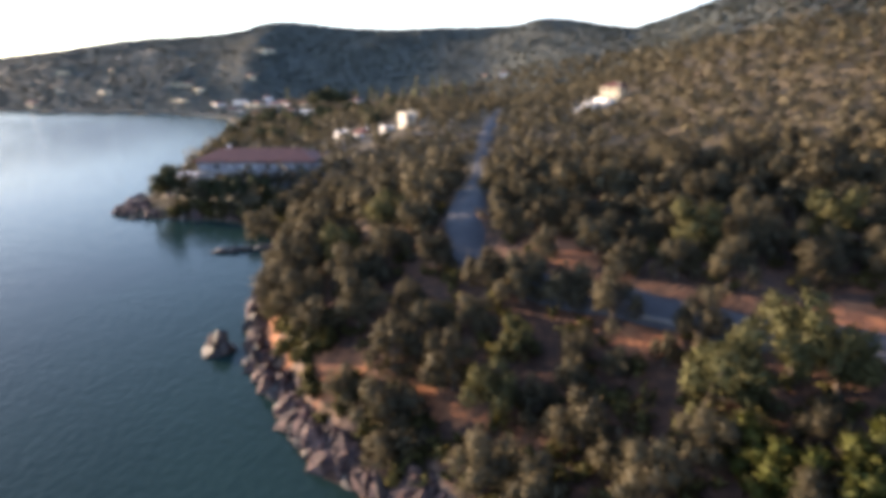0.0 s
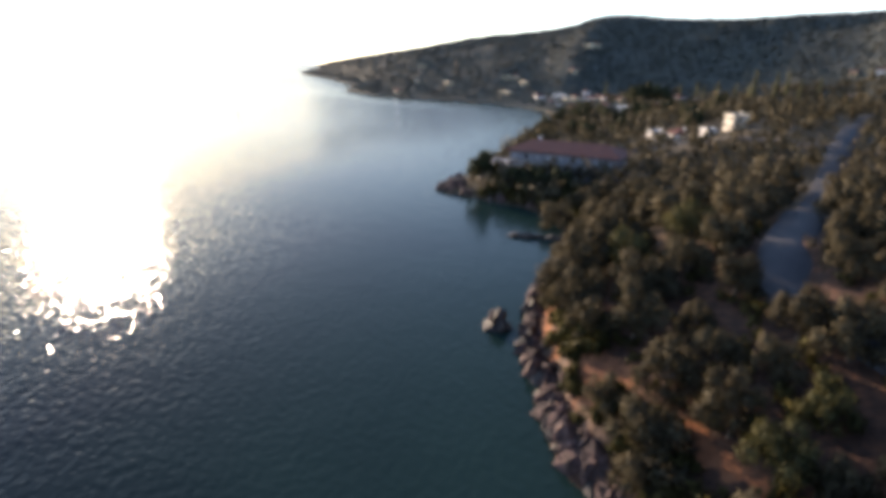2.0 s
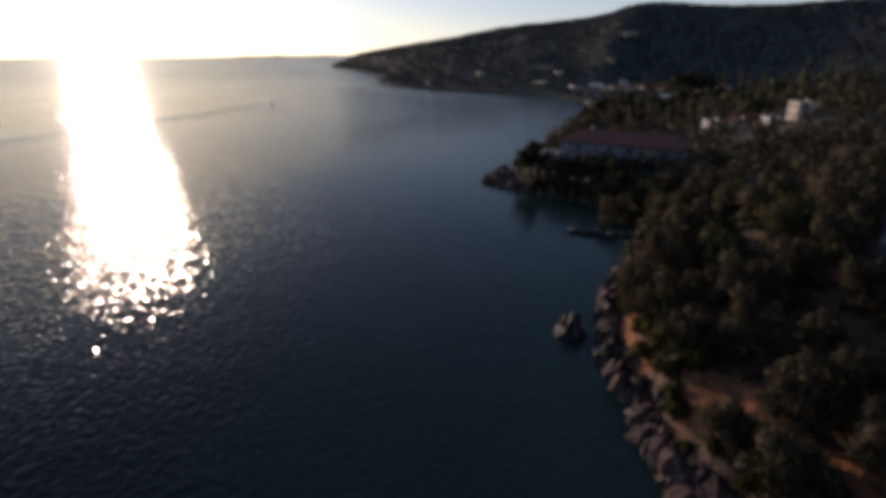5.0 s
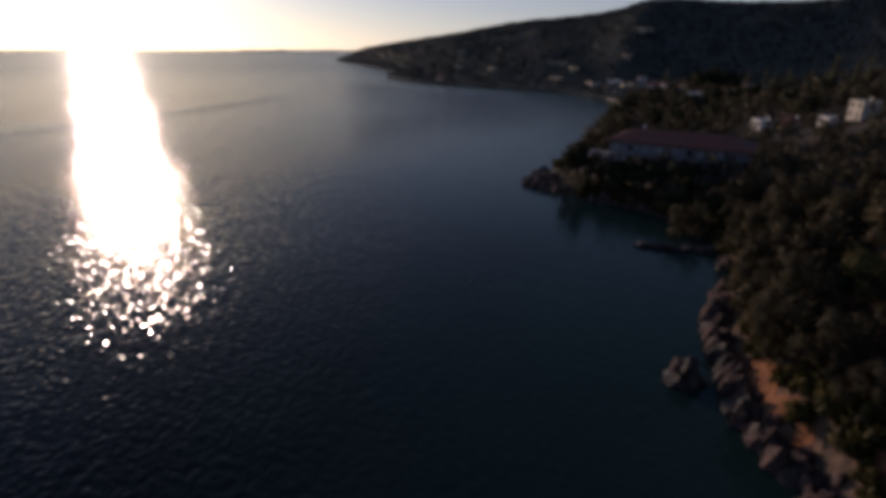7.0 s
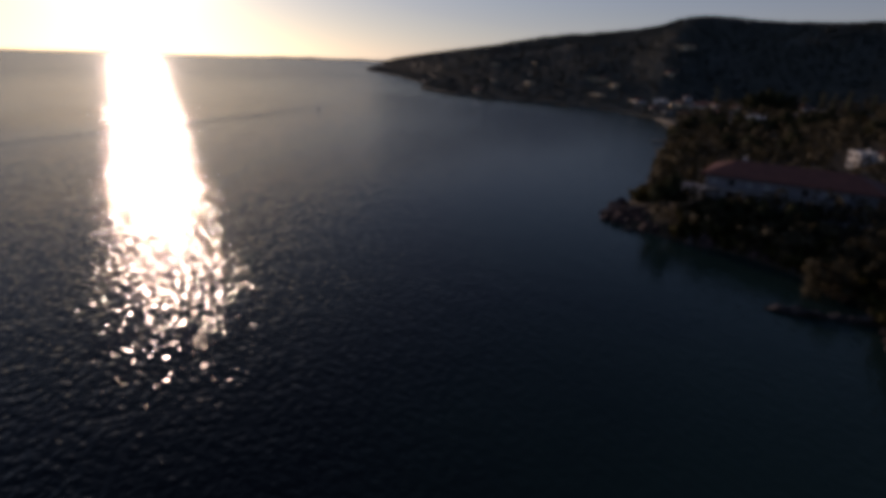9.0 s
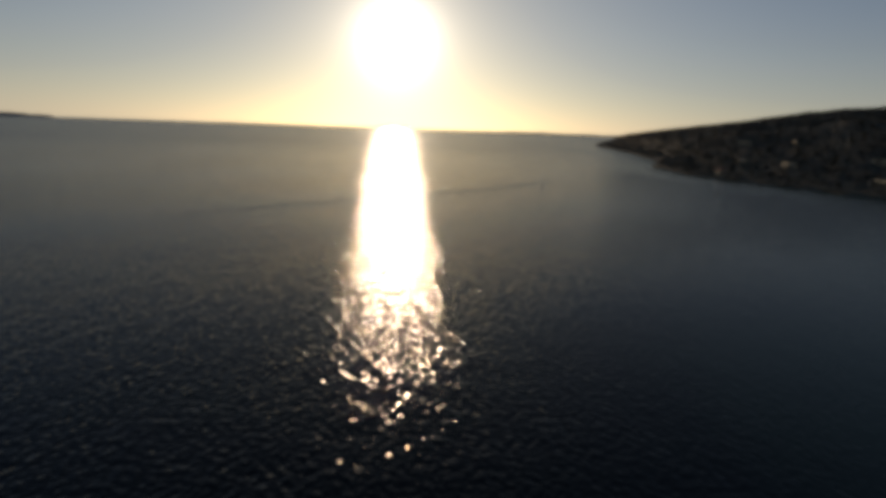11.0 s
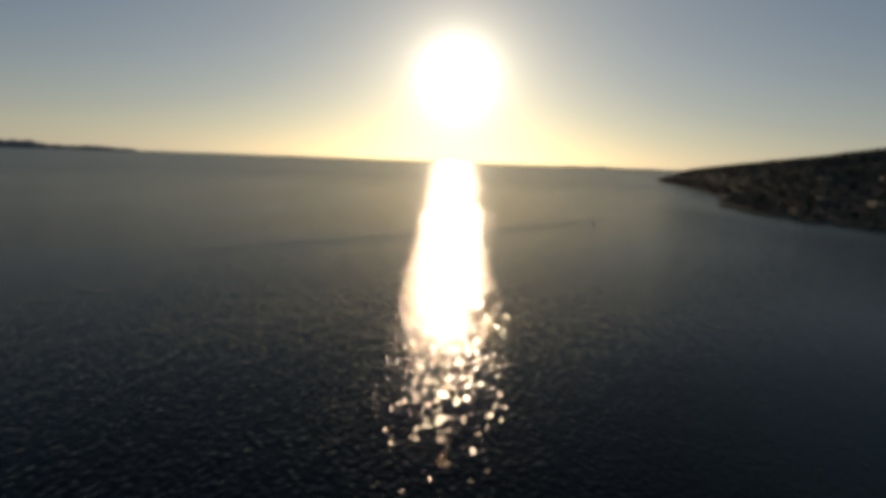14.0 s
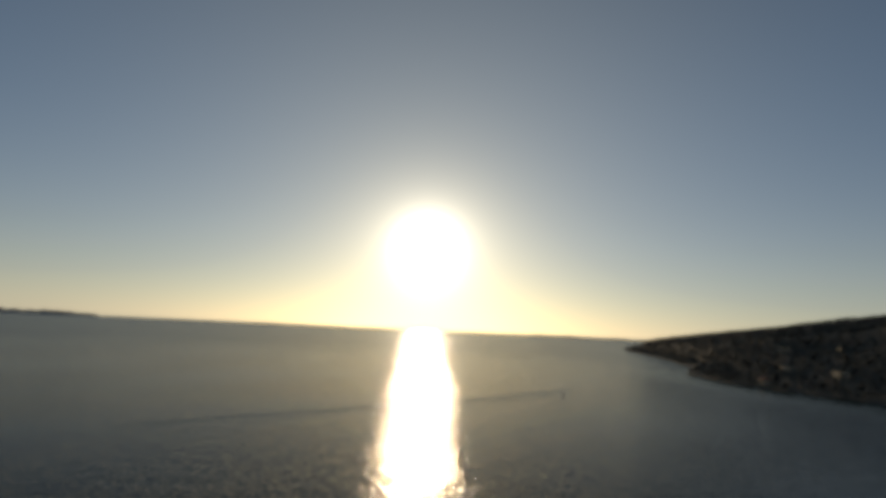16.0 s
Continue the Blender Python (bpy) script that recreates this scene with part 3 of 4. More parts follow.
green_kinds = [broad_tree("olive_tree", 50 + k, 3.5, (5.8, 6.5)[k], 3500, 0.185, M_GREEN, "yellow-green olive tree with a broken crown", "tree", "olive grove", 15 + 2 * k) for k in range(2)]
GREEN_TREES = [(22.5, 39.2), (30.3, 41.2), (32.1, 38.7), (7.5, 50.4), (-17.1, 81.9), (-9.5, 88.1), (4.6, 43.5), (24.9, 38.2), (32.5, 65.9), (51.6, 70.1)]

# The trees that stand out near the start of the walk: place and crown radius.
NEAR_TREES = [(5.1, 63.2, 4.1), (-1.5, 71.4, 3.8), (14.2, 58.9, 3.9), (18.3, 53.4, 3.3), (9.3, 60.0, 3.8), (-5.2, 41.8, 3.0), (-10.4, 48.8, 2.2), (7.5, 50.4, 2.6), (-5.4, 52.2, 3.8), (0.7, 48.1, 3.2), (4.6, 43.5, 3.3),
              (-5.0, 44.8, 4.5), (13.6, 48.2, 2.4), (12.4, 44.6, 2.2), (11.4, 37.9, 3.3), (22.5, 39.2, 4.7), (30.3, 41.2, 4.5), (32.1, 38.7, 3.2), (-19.8, 67.2, 4.4),
              (-10.5, 61.8, 4), (-4.5, 63.1, 2.7), (-17.1, 81.9, 4.6), (-9.5, 88.1, 4.7), (-31, 112, 4.4), (3, 36.4, 3.3), (7, 32.9, 3), (15.2, 31.5, 3),
              (32.8, 77.6, 4.1), (20.2, 68.1, 3.5), (14.5, 78.6, 3.5), (32.5, 65.9, 4.4), (51.6, 70.1, 4.5)]
# More of them along the cliff top and round the cove.
EDGE_TREES = [(-23.6, 72.2, 4.6), (-23.2, 76.9, 4.6), (-20.8, 82.2, 4.2), (-17.2, 61.3, 3.3), (-31, 109, 4.6), (-13.5, 71.7, 4.1), (-10.7, 72.0, 3.7), (-43.0, 123.6, 4.6), (-52.5, 135.4, 4.6), (-27.0, 108.8, 4.6), (-19.5, 106.7, 4.6), (-66.3, 140.6, 4.6), (-58.2, 139.3, 4.6), (-49.8, 136.9, 4.6), (-41.2, 133.2, 4.6), (-4.4, 82.4, 4.5), (-1.8, 57.0, 3.0), (8.4, 42.2, 2.4), (22.1, 62.4, 2.9), (16.8, 45.7, 1.7), (21.1, 46.0, 1.8), (24.9, 38.2, 2.7), (19.8, 34.4, 2.7), (13.9, 35.2, 2.5)]
# Bare red clearings: place and radius.
CLEARINGS = [(-25.6, 70.6, 0.8), (-24.2, 67.5, 0.5), (-22.6, 64.8, 0.4), (23, 31.5, 1.8), (27.6, 28.8, 1.6), (-11.8, 54.6, 2.6), (-13.6, 57.2, 1.6), (-1.5, 47.2, 1.3), (0.8, 45.2, 1.2), (15, 72, 3.4), (18, 67, 3), (40.5, 49.6, 3.5), (20, 50, 2.5), (-3, 80, 2.0), (-68, 164, 11), (-56, 164, 12), (-44, 164, 11), (-78, 155, 5), (-16, 229, 10), (-24, 222, 8), (-42, 226, 11), (-38, 214, 8), (67, 245, 12), (58, 238, 8), (66, 235, 8), (74, 237, 8), (57, 230, 8), (64, 227, 8), (71, 229, 8), (-84, 153, 9)]
rng = np.random.RandomState(5)
# A row before the hotel.
HOTEL_TREES = [(-64, 149.5, 4.6), (-58, 150.8, 5.2), (-52, 151, 5.4), (-46, 151.8, 5.4), (-40.5, 152.3, 5.4), (-35, 154, 5.2), (-31, 159, 4.8), (-53, 143.5, 3.6), (-46, 144, 3.8), (-67, 144, 2.8), (-38, 146, 4.0)]
planted = NEAR_TREES + EDGE_TREES + HOTEL_TREES
random_trees = []
for _ in range(34000):
    b, d = rng.uniform(-42, 62), 22 * (620 / 22) ** rng.uniform(0, 1) ** 0.62
    x, y = d * math.sin(radians(b)), d * math.cos(radians(b))
    r = rng.uniform(2.3, 4.1) * (1.0 if d < 90 else 1.32)
    random_trees.append((x, y, r))
cand = np.array(random_trees)
cs = shore(cand[:, 0], cand[:, 1])


def above_grove(x, y, z):
    """How far a place lies above the line, by bearing, where the groves end and the bare mountain begins."""
    edge = np.interp(np.degrees(np.arctan2(x, y)), [-60, -2, 3.4, 9, 17, 22, 26.4, 32.5, 45, 70], [9, 9, -1.2, 0.2, 1.0, 1.5, 2.1, 3.1, 4.3, 5.0])
    return np.degrees(np.arctan2(z - 38.4, np.hypot(x, y))) - edge


climb = above_grove(cand[:, 0], cand[:, 1], height(cand[:, 0], cand[:, 1])) + 0.25 * wave(cand[:, 0], cand[:, 1], 60, 33)
kept = list(planted)
cells = {}


def free(x, y, r):
    for a in range(-2, 3):
        for b in range(-2, 3):
            for qx, qy, qr in cells.get((int(x // 8) + a, int(y // 8) + b), ()):
                if math.hypot(qx - x, qy - y) < (0.97 if math.hypot(x, y) < 75 else 0.70) * (qr + r):
                    return False
    return True


for q in kept:
    cells.setdefault((int(q[0] // 8), int(q[1] // 8)), []).append(q)
for (x, y, r), s, c in zip(random_trees, cs, climb):
    if c > 0:
        continue
    if s < (3.4 if y < 330 else 10) or off_road(x, y) < 2.5 + r * 0.5 or any(math.hypot(x - a, y - o) < q + r * 0.6 for a, o, q in CLEARINGS):
        continue
    if y > 330 and x < -40 and (x * 12.9898 + y * 78.233) % 1.0 < 0.5:
        continue
    if x < -150 and y > 430:
        continue
    if y > 380 and x < 30 and (x * 0.7 + y * 0.35) % 60 < 14:
        continue
    if free(x, y, r):
        kept.append((x, y, r))
        cells.setdefault((int(x // 8), int(y // 8)), []).append((x, y, r))
kept.sort(key=lambda q: math.hypot(q[0], q[1]))
singles, grove = kept[:285], kept[285:]
greens, used = 0, set()
for k, (x, y, r) in enumerate(singles):
    f = r / 3.5
    m = pose(x, y, ground_at(x, y) - 0.1, rng.uniform(-4, 4), rng.uniform(-4, 4), rng.uniform(0, 360)) @ Matrix.Diagonal((f, f, f ** 0.7 * rng.uniform(0.9, 1.1), 1))
    fine = k < 92
    if (x, y) in GREEN_TREES:
        greens += 1
        tree = green_kinds[greens - 1] if greens <= 2 else copy_thing(green_kinds[greens % 2], m)
        tree.matrix_basis = m
        continue
    source = olive_kinds[k % 6] if fine else plain_kinds[k % 4]
    tree = copy_thing(source, m) if source.name in used else source
    used.add(source.name)
    tree.matrix_basis = m

# Beyond the nearest trees the grove goes on as one mass of crowns.
rng = np.random.RandomState(9)
gv, gf, gn, base = [], [], [], 0
for x, y, r in grove:
    d = math.hypot(x, y)
    n = int(np.clip(17000 / d, 30, 165))
    h, z = r * rng.uniform(1.45, 1.9), ground_at(x, y)
    lobes = np.array(crown_lobes(rng, r, h, 6))
    v, f, nn = tufts(rng, lobes, n, 0.42 * max(1.0, (150 / n) ** 0.5) * r / 3.2, 0.16, 0.12, 1.1, 0.08)
    gv.append(v + np.array([x, y, z]))
    gf.append(f + base)
    gn.append(nn)
    base += len(v)
tagged(mesh_object("olive_grove", np.concatenate(gv), np.concatenate(gf), M_OLIVE, normals=np.concatenate(gn)), "grey-green olive grove covering the slopes", "trees", kind="stuff")

# Low brush between the near trees.
rng = np.random.RandomState(16)
uv, uf, un, base = [], [], [], 0
for _ in range(1600):
    b, d = rng.uniform(-36, 60), 24 * (150 / 24) ** rng.uniform(0, 1)
    x, y, r = d * math.sin(radians(b)), d * math.cos(radians(b)), rng.uniform(0.5, 1.5)
    if off_road(x, y) < 3.0 + r or ground_at(x, y) < 3.0 or any(math.hypot(x - p, y - q) < o + r for p, q, o in CLEARINGS):
        continue
    v, f, nn = tufts(rng, crown_lobes(rng, r, r * 1.3, 3), int(50 * r) + 20, 0.26)
    uv.append(v + np.array([x, y, ground_at(x, y) - 0.05]))
    uf.append(f + base)
    un.append(nn)
    base += len(v)
tagged(mesh_object("undergrowth", np.concatenate(uv), np.concatenate(uf), M_BUSH, normals=np.concatenate(un)), "low dark scrub growing between the olive trees", "scrub", kind="stuff")

# Maquis and pines on the far hills, with haze mixed into their colour.
rng = np.random.RandomState(12)
n = 76000
b, d = np.radians(rng.uniform(-46, 56, n)), rng.uniform(230, 1750, n)
x, y = d * np.sin(b), d * np.cos(b)
s = shore(x, y)
far = (d > 440) | (above_grove(x, y, height(x, y)) > -0.1)
ok = far & (s > 1.2) & (wave(x, y, 150, 21) + rng.uniform(-1, 1, n) > -1.3)
x, y = x[ok], y[ok]
z, d = height(x, y), d[ok]
n = len(x)
lobes = np.stack([x, y, z + 1.5, rng.uniform(1.4, 2.8, n) * (0.75 + d / 2000)], 1)
idx = np.repeat(np.arange(n), 3)
dirs = rng.normal(size=(len(idx), 3))
dirs[:, 2] = np.abs(dirs[:, 2]) + 1.5
dirs /= np.linalg.norm(dirs, axis=1)[:, None]
c = lobes[idx, :3] + dirs * lobes[idx, 3:4] * 0.75
a = np.cross(dirs, rng.normal(size=dirs.shape))
a /= np.linalg.norm(a, axis=1)[:, None]
bb = np.cross(dirs, a)
q = lobes[idx, 3:4] * rng.uniform(0.7, 1.1, (len(idx), 1))
v = np.stack([c - a * q, c - bb * q * 0.7, c + a * q, c + bb * q * 0.7], 1).reshape(-1, 3)
tagged(mesh_object("woods", v, np.arange(len(v), dtype=np.int32).reshape(-1, 4), M_HAZED_WOODS, normals=np.repeat(dirs * 0.35 + np.array([0, 0, 0.7]), 4, axis=0)), "maquis and pine woods on the far hills, greyed in colour for haze", "woods", kind="stuff")

fresh = broad_tree("shrub", 99, 2.2, 4.4, 1500, 0.24, M_FRESH, "yellow-green leafy shrub on the near slope", "shrub", "fresh shrubs", 8)

# Bushes along the cliff top and on the hotel's point.
bush_kinds = []
for k in range(3):
    g = empty("bush", "low green bush on the edge of the shore", "bush", "shore bushes")
    r2 = np.random.RandomState(60 + k)
    v, f, nn = tufts(r2, crown_lobes(r2, 1.6, 1.7, 6), 560, 0.22)
    mesh_object("foliage", v, f, M_BUSH, g, normals=nn)
    bm = bmesh.new()
    limb(bm, (0, 0, -0.3), (0.1, 0, 0.7), 0.10, 0.05)
    part("stem", bm, M_BARK, g)
    bush_kinds.append(g)
rng = np.random.RandomState(31)
spots = [(-16.4, 60.8, 1.3), (-18.6, 61.6, 1.2), (-17.5, 58.8, 1.3), (-16.2, 56.2, 0.9), (-13.4, 49.6, 0.8), (-21, 63.2, 1.2), (-7.4, 46.6, 1.2), (-16.5, 62.5, 1.5), (-19, 64.5, 1.2), (-14.5, 60, 1.1), (-9, 49, 1.0), (-22.6, 67.6, 1.2), (-20.6, 65.4, 1.15), (-18.8, 63.4, 1.2), (-17.2, 61.2, 1.1), (-16.8, 58.6, 0.9), (-11.0, 48.6, 0.9)]
cove = spline([(-41, 124), (-52, 135), (-75, 139), (-86, 142)], 0.5)
for k in range(110):
    n = rng.randint(1, len(cove) - 1)
    side = Vector((cove[n + 1].y - cove[n - 1].y, cove[n - 1].x - cove[n + 1].x, 0)).normalized()
    q = cove[n] + side * rng.uniform(0.8, 9)
    if q.x < -73:
        continue
    spots.append((q.x, q.y, rng.uniform(1.0, 2.0)))
for k in range(120):
    yy = rng.uniform(40, 132)
    xx = float(np.interp(yy, [42, 55, 71, 92, 108, 124, 132], [-8, -19, -28, -33, -35, -41, -48])) + rng.uniform(2.4, 7.5)
    if all(math.hypot(xx - a, yy - c) > q + 0.8 for a, c, q in CLEARINGS):
        spots.append((xx, yy, rng.uniform(0.65, 1.35)))
for k in range(70):
    yy = rng.uniform(160, 305)
    xx = float(np.interp(yy, [160, 186, 229, 300, 310], [-92, -95, -106, -121, -124])) + rng.uniform(1.2, 7.0)
    spots.append((xx, yy, rng.uniform(1.0, 1.9)))
for k, (x, y, f) in enumerate(spots):
    m = pose(x, y, ground_at(x, y) - 0.1, 0, 0, rng.uniform(0, 360)) @ Matrix.Scale(f, 4)
    t = bush_kinds[k] if k < 3 else copy_thing(bush_kinds[k % 3], m)
    t.matrix_basis = m

# Fresh green shrubs by the near slope.
for k, (x, y, f) in enumerate(((22.7, 34.2, 0.75), (22.4, 32.4, 0.85), (23.0, 30.8, 0.95), (23.9, 29.2, 1.05), (27.8, 28.6, 1.2), (26.0, 27.4, 1.0))):
    t = copy_thing(fresh, pose(x, y, ground_at(x, y) - 0.1, 0, 0, 80 * k) @ Matrix.Scale(f, 4)) if k else fresh
    t.matrix_basis = pose(x, y, ground_at(x, y) - 0.1, 0, 0, 80 * k) @ Matrix.Scale(f, 4)

# The round dark tree on the point beside the hotel, and other broad trees by the houses.
big = broad_tree("round_tree", 77, 4.2, 8.2, 2600, 0.34, M_DARK, "dark round-crowned tree on the rocky point", "tree", "", 12)
big.matrix_basis = pose(-78.6, 149.2, ground_at(-78.6, 149.2) + 0.6) @ Matrix.Scale(1.22, 4)
VILLAGE_TREES = [(-120, 330, 1.3), (-112, 345, 1.5), (-104, 322, 1.3), (-96, 338, 1.4), (-86, 318, 1.3), (-78, 335, 1.5), (-68, 322, 1.3), (-60, 340, 1.3), (-117, 300, 1.0),
                 (-110, 286, 0.9), (-124, 316, 0.8), (-50, 330, 1.2), (-118, 520, 2.2), (-108, 528, 2.4), (-98, 522, 2.1), (-126, 530, 1.8), (-30, 300, 1.2), (-40, 285, 1.1), (-64, 262, 1.2), (-76, 250, 1.1), (-88, 262, 1.1), (-96, 240, 1.0), (-32, 246, 1.0)]
for k, (x, y, f) in enumerate(VILLAGE_TREES):
    t = copy_thing(big, pose(x, y, ground_at(x, y) - 0.1, 0, 0, 70 * k) @ Matrix.Diagonal((f, f, f * 0.85, 1)))
    tagged(t, "dark broad-crowned tree among the village houses", group="village trees")

for k, (x, y, f) in enumerate(((-67.5, 147.6, 0.66), (-62.5, 146.6, 0.74), (-57, 146.8, 0.72), (-51.5, 147, 0.76), (-70.5, 150.5, 0.5))):
    t = copy_thing(big, pose(x, y, ground_at(x, y) - 0.1, 0, 0, 95 * k) @ Matrix.Diagonal((f * 1.15, f * 1.15, f, 1)))
    tagged(t, "dark green tree in the hedge before the hotel", group="hotel hedge")


def column_tree():
    """A slim tall cypress or poplar."""
    rng2 = np.random.RandomState(90)
    tree = empty("cypress_tree", "tall slim green cypress on the valley floor", "tree", "cypresses")
    bm = bmesh.new()
    limb(bm, (0, 0, -0.5), (0, 0, 12), 0.3, 0.06)
    part("trunk", bm, M_BARK, tree)
    lobes = [(rng2.uniform(-0.25, 0.25), rng2.uniform(-0.25, 0.25), 1.6 + k * 0.85, 1.35 * (1 - (k / 17) ** 2 * 0.75)) for k in range(17)]
    v, f, nn = tufts(rng2, lobes, 700, 0.5)
    mesh_object("crown", v, f, M_POPLAR, tree, normals=nn)
    return tree


column = column_tree()
COLUMNS = [(-29, 540, 1.9), (-33, 545, 1.3), (-14, 575, 1.6), (-6, 578, 1.5), (4, 560, 1.3), (-44, 560, 1.2), (-60, 570, 1.3), (-70, 562, 1.1), (-78, 575, 1.2), (18, 570, 1.2), (-148, 520, 1.2), (-2, 430, 0.8), (10, 480, 1.0), (-90, 560, 1.1)]
for k, (x, y, f) in enumerate(COLUMNS):
    m = pose(x, y, ground_at(x, y) - 0.1, 0, 0, 50 * k) @ Matrix.Diagonal((f * 0.9, f * 0.9, f, 1))
    t = column if k == 0 else copy_thing(column, m)
    t.matrix_basis = m


# ---- rocks ----
def rock_mesh(seed, mat):
    """An angular broken boulder of about one metre radius."""
    r = np.random.RandomState(seed * 13)
    bm = bmesh.new()
    p = r.normal(size=(26, 3))
    p = p / np.linalg.norm(p, axis=1)[:, None] * r.uniform(0.72, 1.12, (26, 1))
    for q in p:
        bm.verts.new(q * np.array([1.0, 0.85, 1.0]))
    bmesh.ops.convex_hull(bm, input=bm.verts)
    bmesh.ops.delete(bm, geom=[v for v in bm.verts if not v.link_faces], context="VERTS")
    bmesh.ops.subdivide_edges(bm, edges=bm.edges, cuts=1, use_grid_fill=True)
    bmesh.ops.triangulate(bm, faces=bm.faces)
    o = Vector((seed * 7.3, seed * 1.9, seed * 4.1))
    for v in bm.verts:
        v.co *= 1 + 0.10 * noise.noise(v.co * 2.6 + o) - 0.10 * abs(noise.noise(v.co * 1.4 - o))
    bmesh.ops.recalc_face_normals(bm, faces=bm.faces)
    me = bpy.data.meshes.new("boulder")
    bm.to_mesh(me)
    bm.free()
    me.materials.append(mat)
    return me


ROCKS = [rock_mesh(k + 1, M_ROCK) for k in range(6)]
WETS = [rock_mesh(k + 11, M_WET) for k in range(3)]


def boulder(x, y, z, sx, sy, sz, turn, me, label="angular pinkish-grey shore boulder", group="shore boulders"):
    ob = tagged(new("boulder", me), label, "rock", group)
    ob.matrix_basis = pose(x, y, z, rng.uniform(-14, 14), rng.uniform(-14, 14), turn) @ Matrix.Diagonal((sx, sy, sz, 1))
    return ob


rng = np.random.RandomState(44)
shore_line = spline([(7, 12), (1, 32), (-8, 42), (-14, 47), (-19, 55), (-25, 63), (-28, 71), (-31, 80), (-33, 92), (-35, 108), (-41, 124), (-52, 135), (-75, 138), (-84.5, 140), (-93, 147.5), (-93, 162)], 0.9)
rubble = []
for k, q in enumerate(shore_line):
    near = 33 < q.y < 92
    for n in range(4 if near else (1 if k % 3 == 0 else 0)):
        o = rng.uniform(-0.5, 1.5) if rng.uniform() < 0.85 else rng.uniform(1.5, 2.6)
        a, c = shore_line[max(k - 1, 0)], shore_line[min(k + 1, len(shore_line) - 1)]
        side = Vector((c.y - a.y, a.x - c.x, 0)).normalized()
        p = q + side * o
        f = rng.uniform(0.4, 1.0) ** 1.5 * (1.75 if o < 1.6 else 0.95)
        z = max(ground_at(p.x, p.y) - 0.25 * f, -0.2)
        wet = o < 0.2 and rng.uniform() < 0.6
        kind = rng.randint(3) if wet else rng.randint(6)
        size = (f * rng.uniform(0.8, 1.35), f * rng.uniform(0.7, 1.2), f * rng.uniform(0.9, 1.9))
        if f > 0.55 and near or f > 0.9:
            boulder(p.x, p.y, z, *size, rng.uniform(0, 360), WETS[kind] if wet else ROCKS[kind],
                    "dark wet boulder at the waterline" if wet else "angular pinkish-grey shore boulder")
        else:
            rubble.append((pose(p.x, p.y, z, rng.uniform(-20, 20), rng.uniform(-20, 20), rng.uniform(0, 360)) @ Matrix.Diagonal((*size, 1)), ROCKS[kind]))
rv, rf, base = [], [], 0
for m, me in rubble:
    co = np.empty(len(me.vertices) * 3, np.float32)
    me.vertices.foreach_get("co", co)
    ix = np.empty(len(me.polygons) * 3, np.int32)
    me.polygons.foreach_get("vertices", ix)
    mm = np.array(m)
    rv.append(co.reshape(-1, 3) @ mm[:3, :3].T + mm[:3, 3])
    rf.append(ix.reshape(-1, 3) + base)
    base += len(me.vertices)
tagged(mesh_object("shore_rubble", np.concatenate(rv), np.concatenate(rf), M_ROCK), "small angular rocks and rubble along the shore", "rocks", kind="stuff")
# The stack that stands in the water, the reef and the rocky point.
stack = empty("rock_stack", "dark purplish rock stack standing in the sea", "rock")
stack.matrix_basis = pose(-32.2, 68.1, 0)
for name, me, x, y, z, size, turn in (("base", WETS[0], 0, -0.2, 0.2, (2.7, 2.1, 1.5), 20), ("upper_block", WETS[1], 0.4, 0.3, 1.9, (1.5, 1.3, 1.9), 70), ("upper_block", ROCKS[3], -0.7, 0.1, 1.4, (1.2, 1.2, 1.5), 150), ("shoulder", WETS[2], 1.3, -0.5, 0.8, (1.2, 1.0, 1.3), 230)):
    piece = new(name, me)
    piece.parent = stack
    piece.matrix_basis = pose(x, y, z, 8, -6, turn) @ Matrix.Diagonal((*size, 1))
for x, y, a, b, c in ((-49, 111.5, 2.4, 1.4, 1.2), (-46.3, 112.3, 2.6, 1.5, 1.5), (-43.8, 113.4, 2.2, 1.3, 0.9), (-41.6, 114.2, 2.2, 1.3, 0.9), (-39.5, 115, 2.4, 1.4, 1.1), (-37.3, 115.8, 2.4, 1.6, 1.4), (-35.5, 116.6, 2.2, 1.6, 1.6)):
    boulder(x, y, 0.1, a, b, c, 20, WETS[int(-x) % 3], "low dark reef rock awash in the sea", "reef rocks")
for x, y, a, b, c in ((-93, 150.5, 3.6, 1.8, 1.4), (-91.5, 149.5, 3.2, 2.2, 2.0), (-90.5, 149, 3.2, 2.4, 2.5), (-92, 145, 2.2, 1.6, 1.3), (-89, 143.5, 2.2, 1.6, 1.4), (-93, 155, 3.0, 2.0, 2.0), (-86.5, 144.5, 2.4, 1.9, 1.8), (-88.5, 147, 3.0, 2.0, 2.2), (-87.5, 150.5, 3.4, 2.2, 2.4), (-85.5, 147.5, 2.8, 1.9, 2.0), (-84, 145.5, 2.2, 1.7, 1.9), (-90, 153.5, 3.2, 2.0, 2.2), (-86, 154.5, 2.8, 2.1, 2.0), (-83.5, 149.5, 2.2, 1.8, 1.5), (-81.5, 144.5, 2.0, 1.5, 1.7), (-95, 158, 3.0, 2.0, 1.8)):
    boulder(x + 1.6, y - 1.8, max(0.3, ground_at(x + 1.6, y - 1.8) - 0.6), a * 0.85, b * 0.85, c * 0.85, 35, ROCKS[int(-x) % 6], "slanting rock slab on the point", "rocks of the point")
boulder(-82.6, 137.6, 0.1, 1.6, 0.9, 0.6, 10, WETS[1], "small dark rock awash off the point", "")


